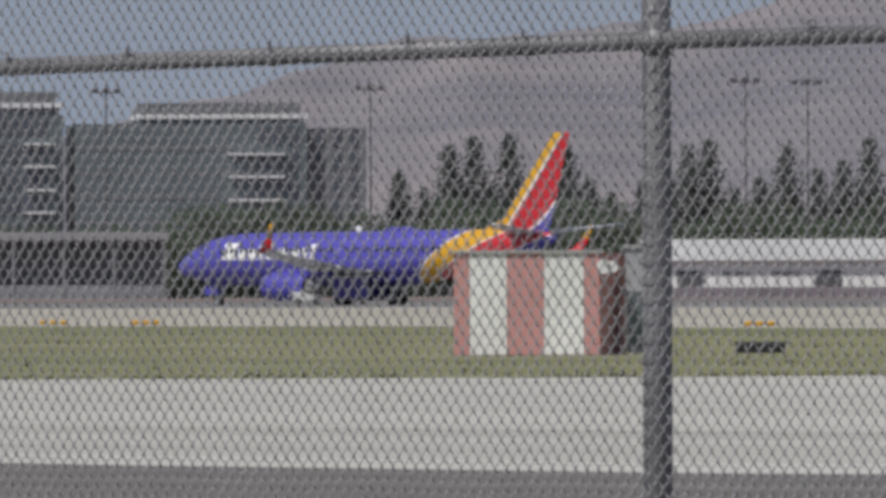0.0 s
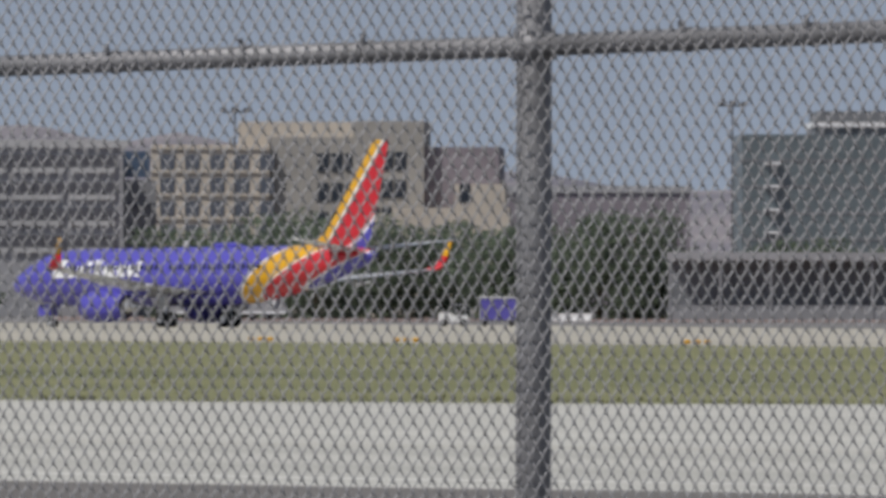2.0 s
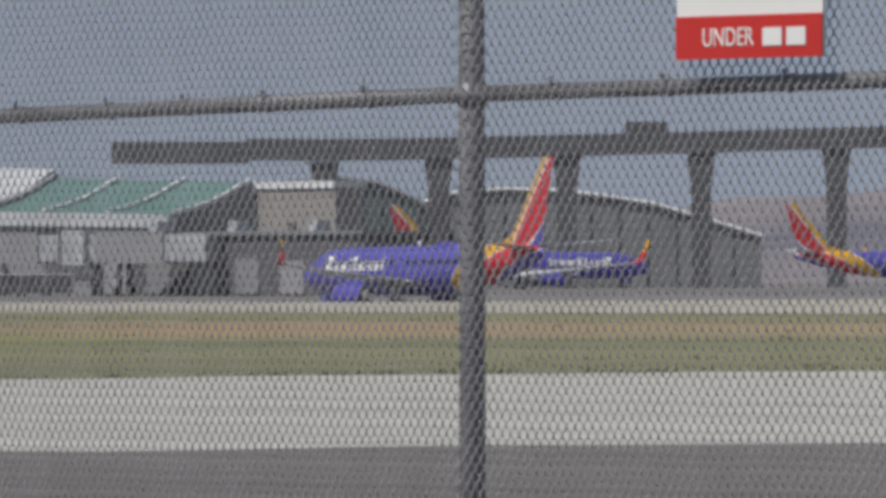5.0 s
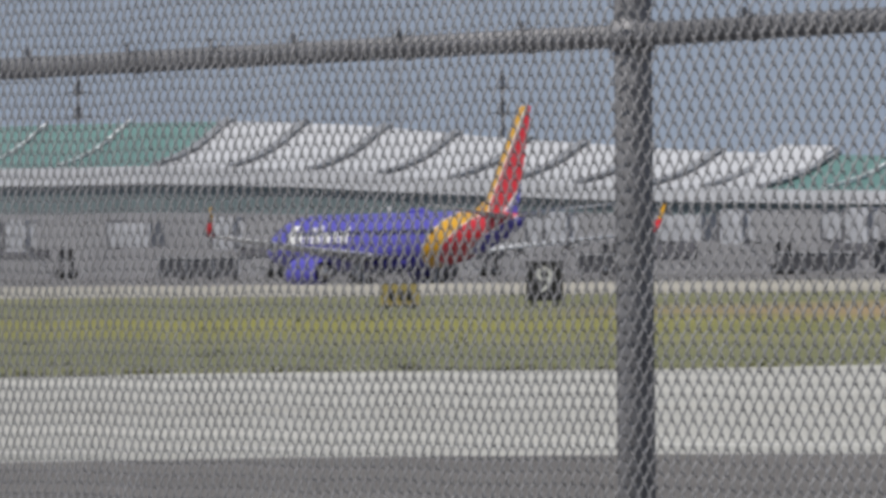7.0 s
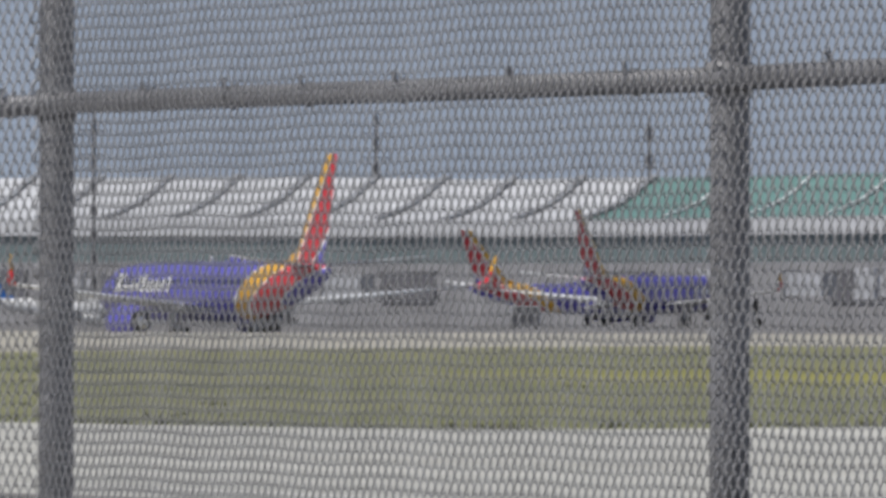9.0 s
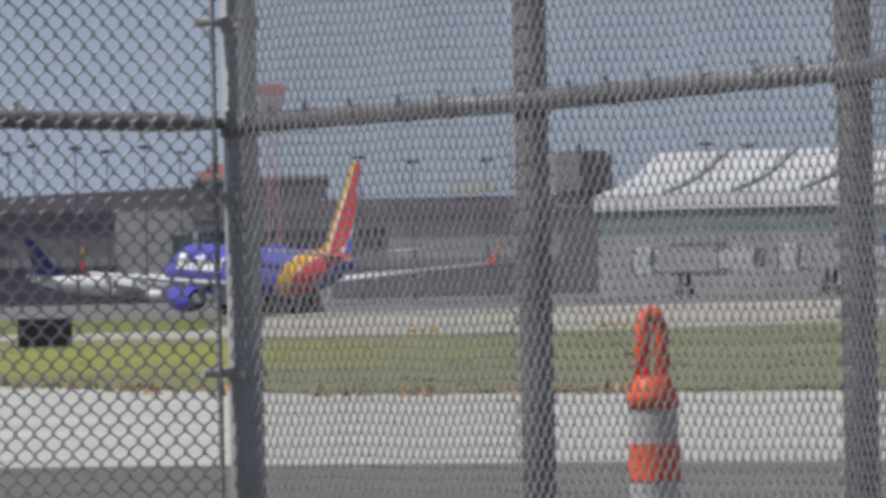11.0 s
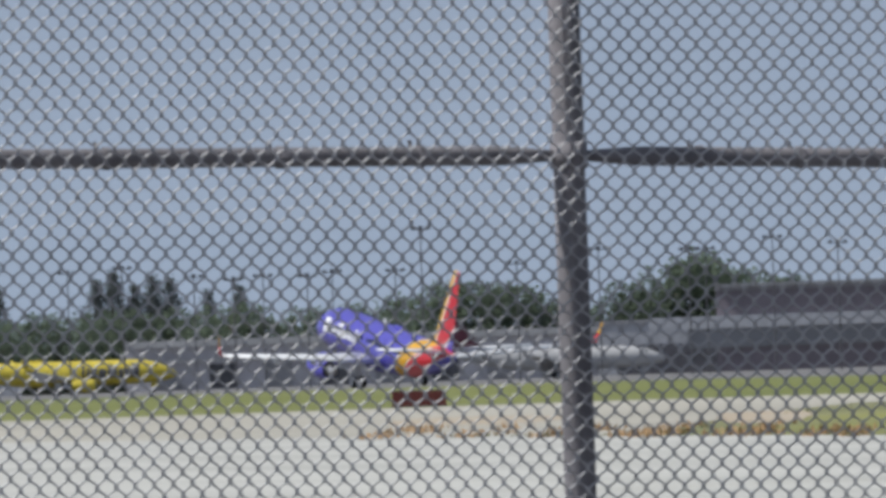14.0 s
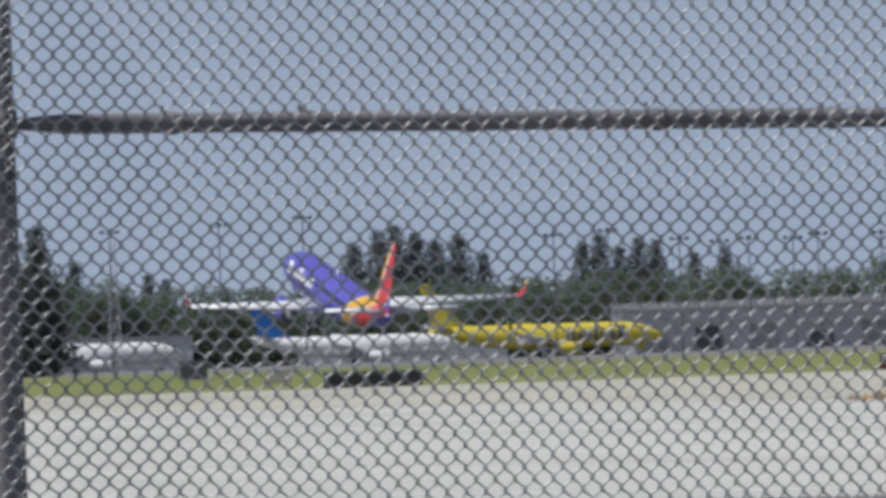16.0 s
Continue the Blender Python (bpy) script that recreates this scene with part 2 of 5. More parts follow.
M_SIGNWHITE = mat("sign_white", (0.72, 0.72, 0.70), 0.5, vary=0.05)
M_FADED = mat("faded_red_paint", (0.56, 0.28, 0.265), 0.8, vary=0.12, scale=0.6, fine=5)
M_HUTW = mat("hut_white", (0.80, 0.80, 0.78), 0.7, vary=0.1, scale=0.6, fine=5)
M_SIGNBLACK = mat("sign_black", (0.025, 0.025, 0.025), 0.6, vary=0.2)
M_SIGNYEL = mat("sign_yellow", (0.45, 0.36, 0.12), 0.6, vary=0.15)
M_PURPLE = mat("cargo_blue", (0.10, 0.085, 0.36), 0.5, vary=0.15)
M_GREYV = mat("vehicle_grey", (0.40, 0.41, 0.44), 0.5, vary=0.2)
M_DARKV = mat("vehicle_dark", (0.10, 0.10, 0.11), 0.6, vary=0.3)
M_HUTRED = mat("dark_red_box", (0.13, 0.035, 0.03), 0.7, vary=0.3)
M_YELJET = mat("bright_yellow_paint", (0.55, 0.45, 0.06), 0.4, vary=0.12)
M_JETBLUE = mat("mid_blue_paint", (0.03, 0.14, 0.42), 0.4, vary=0.15)
M_BLUEGLASS = mat("slate_blue_glass", (0.07, 0.105, 0.165), 0.3, vary=0.2, scale=0.3)
M_MAROON = mat("dark_maroon_paint", (0.095, 0.028, 0.045), 0.4, vary=0.2)
M_NAVY = mat("navy_paint", (0.03, 0.035, 0.12), 0.4, vary=0.15)


# ---- building helpers ----
def part(name, bm, material, parent=None, label="", smooth=False):
    me = bpy.data.meshes.new(name)
    bm.to_mesh(me)
    bm.free()
    if smooth:
        me.shade_smooth()
    me.materials.append(material)
    ob = new(name, me)
    if parent:
        ob.parent = parent
    if label:
        tagged(ob, label)
    return ob


def shared(name, me, parent, m=None):
    ob = new(name, me)
    ob.parent = parent
    if m is not None:
        ob.matrix_basis = m
    return ob


def box(bm, x0, x1, y0, y1, z0, z1, m=None):
    vs = [bm.verts.new(v) for v in ((x0, y0, z0), (x1, y0, z0), (x1, y1, z0), (x0, y1, z0), (x0, y0, z1), (x1, y0, z1), (x1, y1, z1), (x0, y1, z1))]
    for f in ((3, 2, 1, 0), (4, 5, 6, 7), (0, 1, 5, 4), (1, 2, 6, 5), (2, 3, 7, 6), (3, 0, 4, 7)):
        bm.faces.new([vs[i] for i in f])
    if m:
        bmesh.ops.transform(bm, matrix=m, verts=vs)
    return vs


def boxes(*dims):
    bm = bmesh.new()
    for d in dims:
        box(bm, *d)
    return bm


def tube(bm, points, radii, sides=10, caps=True):
    """A pipe of round sections along points."""
    rings = []
    pts = [Vector(p) for p in points]
    for i, p in enumerate(pts):
        d = (pts[min(i + 1, len(pts) - 1)] - pts[max(i - 1, 0)]).normalized()
        a = d.orthogonal().normalized() if abs(d.z) > 0.95 else d.cross(Vector((0, 0, 1))).normalized()
        b = d.cross(a).normalized()
        r = radii[i] if isinstance(radii, (list, tuple)) else radii
        rings.append([bm.verts.new(p + r * (math.cos(2 * math.pi * k / sides) * a + math.sin(2 * math.pi * k / sides) * b)) for k in range(sides)])
    for r0, r1 in zip(rings, rings[1:]):
        for k in range(sides):
            bm.faces.new((r0[k], r0[(k + 1) % sides], r1[(k + 1) % sides], r1[k]))
    if caps:
        bm.faces.new(rings[0][::-1])
        bm.faces.new(rings[-1])
    return bm


def loft(bm, rings, cap=True):
    vs = [[bm.verts.new(p) for p in r] for r in rings]
    n = len(vs[0])
    for a, b in zip(vs, vs[1:]):
        for k in range(n):
            bm.faces.new((a[k], a[(k + 1) % n], b[(k + 1) % n], b[k]))
    if cap:
        bm.faces.new(vs[0][::-1])
        bm.faces.new(vs[-1])
    bmesh.ops.recalc_face_normals(bm, faces=bm.faces)
    return bm


def spot(bearing, dist, z=0.0):
    b = radians(bearing)
    return Vector((-math.sin(b) * dist, math.cos(b) * dist, z))


def station(bearing, dist, turn=0.0):
    """A place on the ground: its local x runs to the right as seen from the fence, its local y away."""
    return Matrix.Translation(spot(bearing, dist)) @ pose(0, 0, 0, 0, 0, bearing + turn)


def thing(name, m, label, category, group="", kind=""):
    ob = new(name)
    ob.matrix_basis = m
    return tagged(ob, label, category, group, kind)


def curve(table, b):
    return float(np.interp(b, [r[0] for r in table], [r[1] for r in table]))


def pane_mesh(w, h, material, depth=0.12):
    bm = boxes((-w / 2, w / 2, -depth, depth, 0, h))
    me = bpy.data.meshes.new("window")
    bm.to_mesh(me)
    bm.free()
    me.materials.append(material)
    return me


# ---- the ground: one sheet to the horizon, with paved and grassy bands on it ----
E1 = [(20, 93), (39, 93), (40, 93), (41, 93), (42, 94), (43, 96), (44, 98), (45, 100), (46, 103), (47, 105), (48, 106), (49, 108), (50, 110), (51, 112), (52, 113), (53, 114), (54, 114), (55, 113), (56, 113), (57, 111), (58, 109), (59, 110), (60, 110), (61, 110), (62, 109), (63, 108), (64, 112), (65, 118), (66, 122), (67, 125), (68, 127), (69, 129), (70, 131), (71, 134), (72, 135), (73, 137), (74, 140), (75, 145), (76, 151), (77, 157), (78, 165), (100, 165)]
E2 = [(20, 206), (39, 206), (40, 204), (41, 201), (42, 199), (43, 199), (44, 199), (45, 200), (46, 199), (47, 199), (48, 201), (49, 202), (50, 205), (51, 209), (52, 209), (53, 208), (54, 206), (55, 204), (56, 201), (57, 198), (58, 193), (59, 190), (60, 191), (61, 190), (62, 185), (63, 182), (64, 183), (65, 188), (66, 194), (67, 199), (68, 204), (69, 223), (70, 250), (71, 274), (72, 301), (73, 329), (74, 356), (75, 380), (76, 404), (77, 427), (78, 452), (100, 452)]
E3 = [(20, 382), (39, 382), (40, 395), (41, 410), (42, 427), (43, 443), (44, 454), (45, 464), (46, 477), (47, 491), (48, 505), (49, 516), (50, 524), (51, 530), (52, 535), (53, 545), (54, 558), (55, 572), (56, 586), (57, 596), (58, 596), (59, 590), (60, 586), (61, 592), (62, 593), (63, 576), (64, 543), (65, 507), (66, 480), (67, 467), (68, 462), (69, 471), (70, 489), (71, 470), (71.5, 400), (72, 301), (73, 329), (74, 356), (75, 380), (76, 404), (77, 427), (78, 452), (100, 452)]
EB = [(20, 684), (39, 684), (40, 703), (41, 726), (42, 756), (43, 779), (44, 780), (45, 784), (46, 825), (47, 894), (48, 946), (49, 968), (50, 974), (51, 975), (52, 963), (53, 928), (54, 885), (55, 857), (56, 854), (57, 874), (58, 888), (59, 896), (60, 884), (61, 894), (62, 912), (63, 921), (64, 933), (65, 961), (66, 978), (67, 950), (68, 930), (68.4, 915), (68.65, 555), (69, 558), (70, 565), (71, 592), (72, 614), (73, 620), (74, 622), (75, 626), (76, 640), (77, 666), (78, 694), (100, 694)]
E4 = [(20, 704), (39, 704), (40, 723), (41, 746), (42, 776), (43, 799), (44, 800), (45, 804), (46, 845), (47, 914), (48, 966), (49, 988), (50, 994), (51, 995), (52, 983), (53, 948), (54, 905), (55, 877), (56, 874), (57, 894), (58, 908), (59, 916), (60, 904), (61, 914), (62, 932), (63, 941), (64, 953), (65, 981), (66, 998), (67, 970), (68, 950), (68.4, 935), (68.65, 705), (69, 708), (70, 715), (71, 742), (72, 764), (73, 770), (74, 772), (75, 776), (76, 790), (77, 816), (78, 844), (100, 844)]


def band(name, inner, outer, material, label, category, z=0.0, rows=4, b_start=-60.0, b_end=200.0):
    bm = bmesh.new()
    bs = np.arange(b_start, b_end + 0.01, 0.25)
    grid = []
    for b in bs:
        r0 = inner if isinstance(inner, (int, float)) else curve(inner, b)
        r1 = outer if isinstance(outer, (int, float)) else curve(outer, b)
        r1 = max(r1, r0 + 0.05)
        grid.append([bm.verts.new(spot(b, r0 + (r1 - r0) * k / rows, z)) for k in range(rows + 1)])
    for a, c in zip(grid, grid[1:]):
        for k in range(rows):
            bm.faces.new((a[k], a[k + 1], c[k + 1], c[k]))
    bmesh.ops.recalc_face_normals(bm, faces=bm.faces)
    if sum(f.normal.z for f in bm.faces) < 0:
        bmesh.ops.reverse_faces(bm, faces=bm.faces)
    return tagged(part(name, bm, material), label, category, kind="structure")


DIP = [(20, 0), (52.5, 0), (54.5, -1.32), (58.4, -1.36), (59.3, -0.55), (66, -0.6), (67.4, -0.32), (68.3, 0), (100, 0)]
CREST = [(20, 1.0), (52.5, 1.0), (54, 0.86), (58.2, 0.86), (59.2, 0.8), (63, 0.8), (65, 0.86), (67.8, 0.88), (68.4, 1.0), (100, 1.0)]


def crest_at(b):
    """Where the taxiway's shoulder tops out: its distance and height."""
    k = curve(CREST, b)
    return curve(EB, b) * k, 1.69 * (1 - k)


def ground():
    """One sheet to the horizon; behind the shoulder the take-off runway lies in a shallow dip."""
    bm = bmesh.new()
    bs = list(np.arange(-180, 50, 5.0)) + list(np.arange(50, 70, 0.25)) + list(np.arange(70, 180.1, 5.0))
    grid = []
    for b in bs:
        r, _ = crest_at(b)
        d = curve(DIP, b)
        grid.append([bm.verts.new(spot(b, q, z - 0.03)) for q, z in ((0.05, 0), (40, 0), (300, 0), (r - 60, 0), (r + 2, 0), (r + 30, d), (1085, d), (1112, 0), (1800, 0), (3000, 0), (4900, 0))])
    for a, c in zip(grid, grid[1:]):
        for k in range(len(a) - 1):
            bm.faces.new((a[k], a[k + 1], c[k + 1], c[k]))
    bmesh.ops.recalc_face_normals(bm, faces=bm.faces)
    if sum(f.normal.z for f in bm.faces) < 0:
        bmesh.ops.reverse_faces(bm, faces=bm.faces)
    tagged(part("ground", bm, M_APRON), "flat grey airfield pavement reaching to the horizon", "ground", kind="structure")


ground()
band("road", 0.1, E1, M_ASPHALT, "dark worn asphalt service road inside the fence", "road", b_start=-160.0)
band("pavement", E1, E2, M_CONCRETE, "pale concrete runway with faint streaks", "runway")
band("grass_strip", E2, E3, M_GRASS, "dry green grass strip beside the runway", "grass")
band("soil_strip", 1090, 1420, M_DRYSOIL, "reddish dry soil strip at the far edge of the apron", "ground", 0.004, b_end=49.5)


def taxiway():
    """The far taxiway, whose outer shoulder rises a little and falls away behind."""
    bm = bmesh.new()
    grid = []
    for b in np.arange(-60, 200.01, 0.25):
        r0, (r1, h) = curve(E3, b), crest_at(b)
        r1 = max(r1, r0 + 0.05)
        row = [(r0 + (r1 - r0) * u, h * u) for u in (0, 0.25, 0.5, 0.75, 1.0)]
        row += [(r1 + 3, h - 0.03), (r1 + 12, min(0, h - 0.3) - 0.04 if h else -0.02)]
        grid.append([bm.verts.new(spot(b, r, z)) for r, z in row])
    for a, c in zip(grid, grid[1:]):
        for k in range(6):
            bm.faces.new((a[k], a[k + 1], c[k + 1], c[k]))
    bmesh.ops.recalc_face_normals(bm, faces=bm.faces)
    if sum(f.normal.z for f in bm.faces) < 0:
        bmesh.ops.reverse_faces(bm, faces=bm.faces)
    tagged(part("taxiway", bm, M_SHOULDER), "pale concrete taxiway beyond the grass", "taxiway", kind="structure")


taxiway()


def verge():
    """The far verge, which swells into a low bank towards the north."""
    crest = [(20, 0.0), (68.2, 0.0), (68.8, 0.45), (70, 0.65), (71, 0.8), (72, 0.92), (73.5, 1.0), (78, 1.0), (100, 1.0)]
    bm = bmesh.new()
    grid = []
    for b in np.arange(68.4, 96.01, 0.2):
        r0, r1, h = curve(EB, b), curve(E4, b), curve(crest, b)
        r1 = max(r1, r0 + 1)
        h *= 1 + 0.06 * noise.noise((b * 3, 0, 2))
        grid.append([bm.verts.new(spot(b, r0 + (r1 - r0) * u, h * z)) for u, z in ((0, 0), (0.1, 0.3), (0.22, 0.72), (0.34, 1.0), (0.6, 0.9), (0.85, 0.3), (1, 0))])
    for a, c in zip(grid, grid[1:]):
        for k in range(6):
            bm.faces.new((a[k], a[k + 1], c[k + 1], c[k]))
    bmesh.ops.recalc_face_normals(bm, faces=bm.faces)
    tagged(part("grass_verge", bm, M_GRASS_B, smooth=True), "green grass verge at the far taxiway", "grass", kind="structure")


verge()


def lines():
    """Painted edge lines and darker tyre streaks along the runway."""
    for name, f, w, m, label in (("edge_line", 1.045, 0.5, M_LINE, "thin white painted runway edge line"), ("paving_seam", 1.30, 0.5, M_SHOULDER, "darker sealed seam in the concrete")):
        bm = bmesh.new()
        prev = None
        for b in np.arange(38, 80, 0.25):
            r = curve(E1, b) * f
            v = (bm.verts.new(spot(b, r, 0.004)), bm.verts.new(spot(b, r + w, 0.004)))
            if prev:
                bm.faces.new((prev[0], prev[1], v[1], v[0]))
            prev = v
        tagged(part(name, bm, m), label, "road marking", kind="structure")


lines()


# ---- the chain-link fences ----
POSTS = [(-8.14, 12.1), (-11.19, 12.13), (-14.21, 12.26), (-17.24, 12.26), (-20.3, 12.2), (-23.45, 12.24), (-26.48, 12.49), (-30.01, 12.87), (-31.46, 12.8), (-32.99, 12.76)]
RAILS = [2.263, 2.247, 2.21, 2.175, 2.153, 2.116, 2.105, 2.119, 2.092, 2.079]
POSTS2 = [(-32.99, 12.76), (-32.94, 10.93), (-32.62, 8.4), (-31.553, 5.57)]
RAILS2 = [2.079, 2.143, 2.19, 2.24]
TOP = 2.62


def wire_mesh(name, length, w, h, r, z0, z1, material, sides, hook, sgn):
    """Interlocked flattened coils in the local xz plane: the rising lengths lie in front, the falling ones behind."""
    n_w, n_s = max(2, int(round(length / (w / 2)))), int((z1 - z0) / (h / 2))
    step, low = length / n_w, int((1.1 - z0) / (h / 2))
    i, k = np.arange(n_w)[:, None], np.arange(n_s + 1)[None, :]
    odd = (k + i) % 2
    side = np.where(odd == 0, -1.0, 1.0)                    # which way the bend points
    x = i * step + np.where(odd == 0, 0.0, step) + side * r * 0.8
    z = np.broadcast_to(z0 + k * h / 2, x.shape) + 0.0022 * np.sin(x * 9 + k * 0.11)
    sag = 0.010 * np.sin(x * 2.1 + 0.7) * np.sin(z * 2.9)
    a, e = sgn * hook, r * (1.5 if sides > 3 else 0.9)
    # each bend turns from one face of the coil to the other
    come = np.where(odd == 0, a, -a)                         # face of the length that arrives
    back, up = (r * 0.45, h * 0.088) if sides > 3 else (e, e * 0.8)     # the wide mesh has long upright bends
    pts = [np.stack([x - side * back, sag + come, z - up], -1), np.stack([x - side * back, sag - come, z + up], -1)]
    if sides > 3:
        pts.insert(1, np.stack([x + side * r * 0.5, sag + 0 * x, z], -1))
    fine = np.stack(pts, 2)[:, low:].reshape(n_w, -1, 3)
    rough = np.stack([x, sag, z], -1)[:, :low + 1]
    verts, faces, base = [], [], 0
    for c, m in ((fine, sides), (rough, 3)):
        d = np.empty_like(c)
        d[:, 1:-1] = c[:, 2:] - c[:, :-2]
        d[:, 0], d[:, -1] = c[:, 1] - c[:, 0], c[:, -1] - c[:, -2]
        d /= np.linalg.norm(d, axis=-1, keepdims=True)
        p = np.cross(d, np.array([0.35, 0.9, 0.26]))
        p /= np.linalg.norm(p, axis=-1, keepdims=True)
        q = np.cross(d, p)
        g = np.arange(m) * 2 * math.pi / m
        v = c[:, :, None, :] + r * (1.12 if m == 3 else 1.0) * (np.cos(g)[:, None] * p[:, :, None, :] + np.sin(g)[:, None] * q[:, :, None, :])
        n = c.shape[1]
        o = base + (np.arange(n_w)[:, None, None] * n + np.arange(n - 1)[None, :, None]) * m
        t = np.arange(m)[None, None, :]
        faces.append(np.stack([o + t, o + (t + 1) % m, o + m + (t + 1) % m, o + m + t], -1).reshape(-1, 4))
        verts.append(v.reshape(-1, 3))
        base += len(verts[-1])
    me = bpy.data.meshes.new(name)
    me.from_pydata(np.concatenate(verts), [], np.concatenate(faces))
    me.shade_smooth()
    me.materials.append(material)
    return me


MESH_CACHE = {}


def fence(name, posts, rails, w, h, r, label, end_gap):
    base = Vector((posts[0][0], posts[0][1], 0))
    ob = thing(name, Matrix.Translation(base), label, "fence")
    for i, ((x, y), z) in enumerate(zip(posts, rails)):
        if end_gap and i == 0:
            continue
        bm = bmesh.new()
        big = (not end_gap) and i == len(posts) - 1
        rad = 0.038 if big else 0.0345
        tube(bm, [(x, y, -0.3), (x, y, TOP + 0.05), (x, y, TOP + 0.07)], [rad, rad, rad * 0.6], 16)
        p = part("corner_post" if big else "post", bm, M_GALV if big else M_POST_DK if end_gap else M_GALV_DK, ob, smooth=True)
        p.location = -base
        # the collar that carries the rail
        bm = bmesh.new()
        tube(bm, [(x, y, z - 0.028), (x, y, z + 0.028)], rad + 0.006, 16)
        c = part("rail_clamp", bm, M_POST_DK if end_gap else M_GALV_DK, ob, smooth=True)
        c.location = -base
    for i in range(len(posts) - 1):
        a, b = Vector((*posts[i], rails[i])), Vector((*posts[i + 1], rails[i + 1]))
        d = (b - a).normalized()
        bm = bmesh.new()
        if end_gap:     # rails with flattened ends bolted to the posts
            e = 0.10
            tube(bm, [a + d * 0.04, a + d * e, a + d * (e + 0.05), b - d * (e + 0.05), b - d * e, b - d * 0.04], [0.012, 0.017, 0.021, 0.021, 0.017, 0.012], 12)
        else:
            tube(bm, [a, b], 0.0215, 12)
        p = part("rail", bm, M_POST_DK if end_gap else M_GALV_DK, ob, smooth=True)
        p.location = -base
        # wire ties round the rail
        n = 7
        for k in range(1, n):
            q = a.lerp(b, k / n + 0.02 * math.sin(k * 5 + i))
            bm = bmesh.new()
            tube(bm, [q - d * 0.008, q + d * 0.008], 0.0245, 8)
            tube(bm, [q + Vector((0, -0.02, 0.018)), q + Vector((0, -0.024, 0.036))], 0.005, 6)
            p = part("wire_tie", bm, M_POST_DK if end_gap else M_GALV_DK, ob)
            p.location = -base
        # the wire panel, on the camera's side of the posts
        flat = Vector((b.x - a.x, b.y - a.y, 0))
        side = flat.cross(Vector((0, 0, 1))).normalized()
        if side.dot(Vector((-7, 2, 0)) - a) < 0:
            side = -side
        gap = 0.075 if end_gap and i == 0 else 0.0
        u = flat.normalized()
        o = Vector((a.x, a.y, 0)) + side * 0.046 + u * gap
        length = flat.length - gap
        if not end_gap and i == len(posts) - 2:     # the last panel stops short of the corner post
            length -= 0.05
        face = 1 if (Vector((-7, 2, 0)) - a).dot(Vector((-u.y, u.x, 0))) > 0 else -1
        key = (round(length, 2), w)
        if key not in MESH_CACHE:
            MESH_CACHE[key] = wire_mesh("wire_panel", length, w, h, r, 0.05, TOP, *((M_WIRE_DK, 5, 0.0046, face) if end_gap else (M_WIRE, 3, 0.0042, face)))
        rot = Matrix.Rotation(math.atan2(u.y, u.x), 4, "Z")
        tagged(shared("wire_panel", MESH_CACHE[key], ob, Matrix.Translation(o - base) @ rot), kind="stuff")
        if gap:
            bm = bmesh.new()
            q = Vector((a.x, a.y, 0)) + u * 0.07 + side * 0.02
            box(bm, q.x - 0.009, q.x + 0.009, q.y - 0.003, q.y + 0.003, 0.05, TOP)
            p = part("tension_bar", bm, M_GALV_DK, ob)
            p.location = -base
            for z in (0.35, 0.75, 1.11, 1.54, 1.92, 2.30):
                bm = bmesh.new()
                tube(bm, [(a.x, a.y, z - 0.011), (a.x, a.y, z + 0.011)], 0.047, 16)
                tube(bm, [Vector((a.x, a.y, z)) + u * 0.03 + side * 0.01, Vector((a.x, a.y, z)) + u * 0.105 + side * 0.01], 0.010, 8)
                p = part("tension_band", bm, M_GALV, ob)
                p.location = -base
    return ob


fence("security_fence", POSTS, RAILS, 0.038, 0.046, 0.0020, "grey fine-mesh chain-link security fence with steel posts and rail", False)
fence("boundary_fence", POSTS2, RAILS2, 0.0440, 0.0490, 0.0024, "galvanised wide-mesh chain-link fence joined to a corner post", True)


# ---- aircraft ----
def fuselage_rings(n=28):
    # x, half width, centre height, half height
    sec = [(19.6, 0.05, 2.95, 0.05), (19.4, 0.38, 2.97, 0.36), (18.9, 0.72, 3.02, 0.70), (18.0, 1.08, 3.14, 1.05), (17.0, 1.36, 3.28, 1.36), (15.8, 1.62, 3.42, 1.66), (14.4, 1.80, 3.50, 1.86), (12.8, 1.88, 3.52, 1.97),
           (9, 1.88, 3.52, 2.0), (4, 1.88, 3.50, 2.03), (0, 1.88, 3.48, 2.05), (-3, 1.88, 3.50, 2.03), (-6, 1.86, 3.58, 1.95), (-9, 1.74, 3.78, 1.76), (-12, 1.48, 4.08, 1.46), (-15, 1.05, 4.42, 1.06), (-17, 0.62, 4.66, 0.66), (-18.2, 0.30, 4.80, 0.36), (-18.5, 0.12, 4.84, 0.16)]
    xs = np.array([s[0] for s in sec][::-1])
    out = []
    for x in list(np.linspace(19.6, 12.8, 18)) + list(np.linspace(12.0, -18.5, 44)):
        w, zc, h = (np.interp(x, xs, [s[i] for s in sec][::-1]) for i in (1, 2, 3))
        out.append([(x, w * math.cos(2 * math.pi * k / n), zc + h * math.sin(2 * math.pi * k / n)) for k in range(n)])
    return out


def airfoil(le, te, y, z, t):
    c = [(0, 0), (0.03, 0.5), (0.12, 0.85), (0.35, 1.0), (0.65, 0.65), (1.0, 0.04), (0.65, -0.35), (0.35, -0.6), (0.12, -0.6), (0.03, -0.35)]
    return [(le + (te - le) * u, y, z + v * t / 2) for u, v in c]


def surface(sections):
    bm = bmesh.new()
    loft(bm, [airfoil(*s) for s in sections])
    return bm


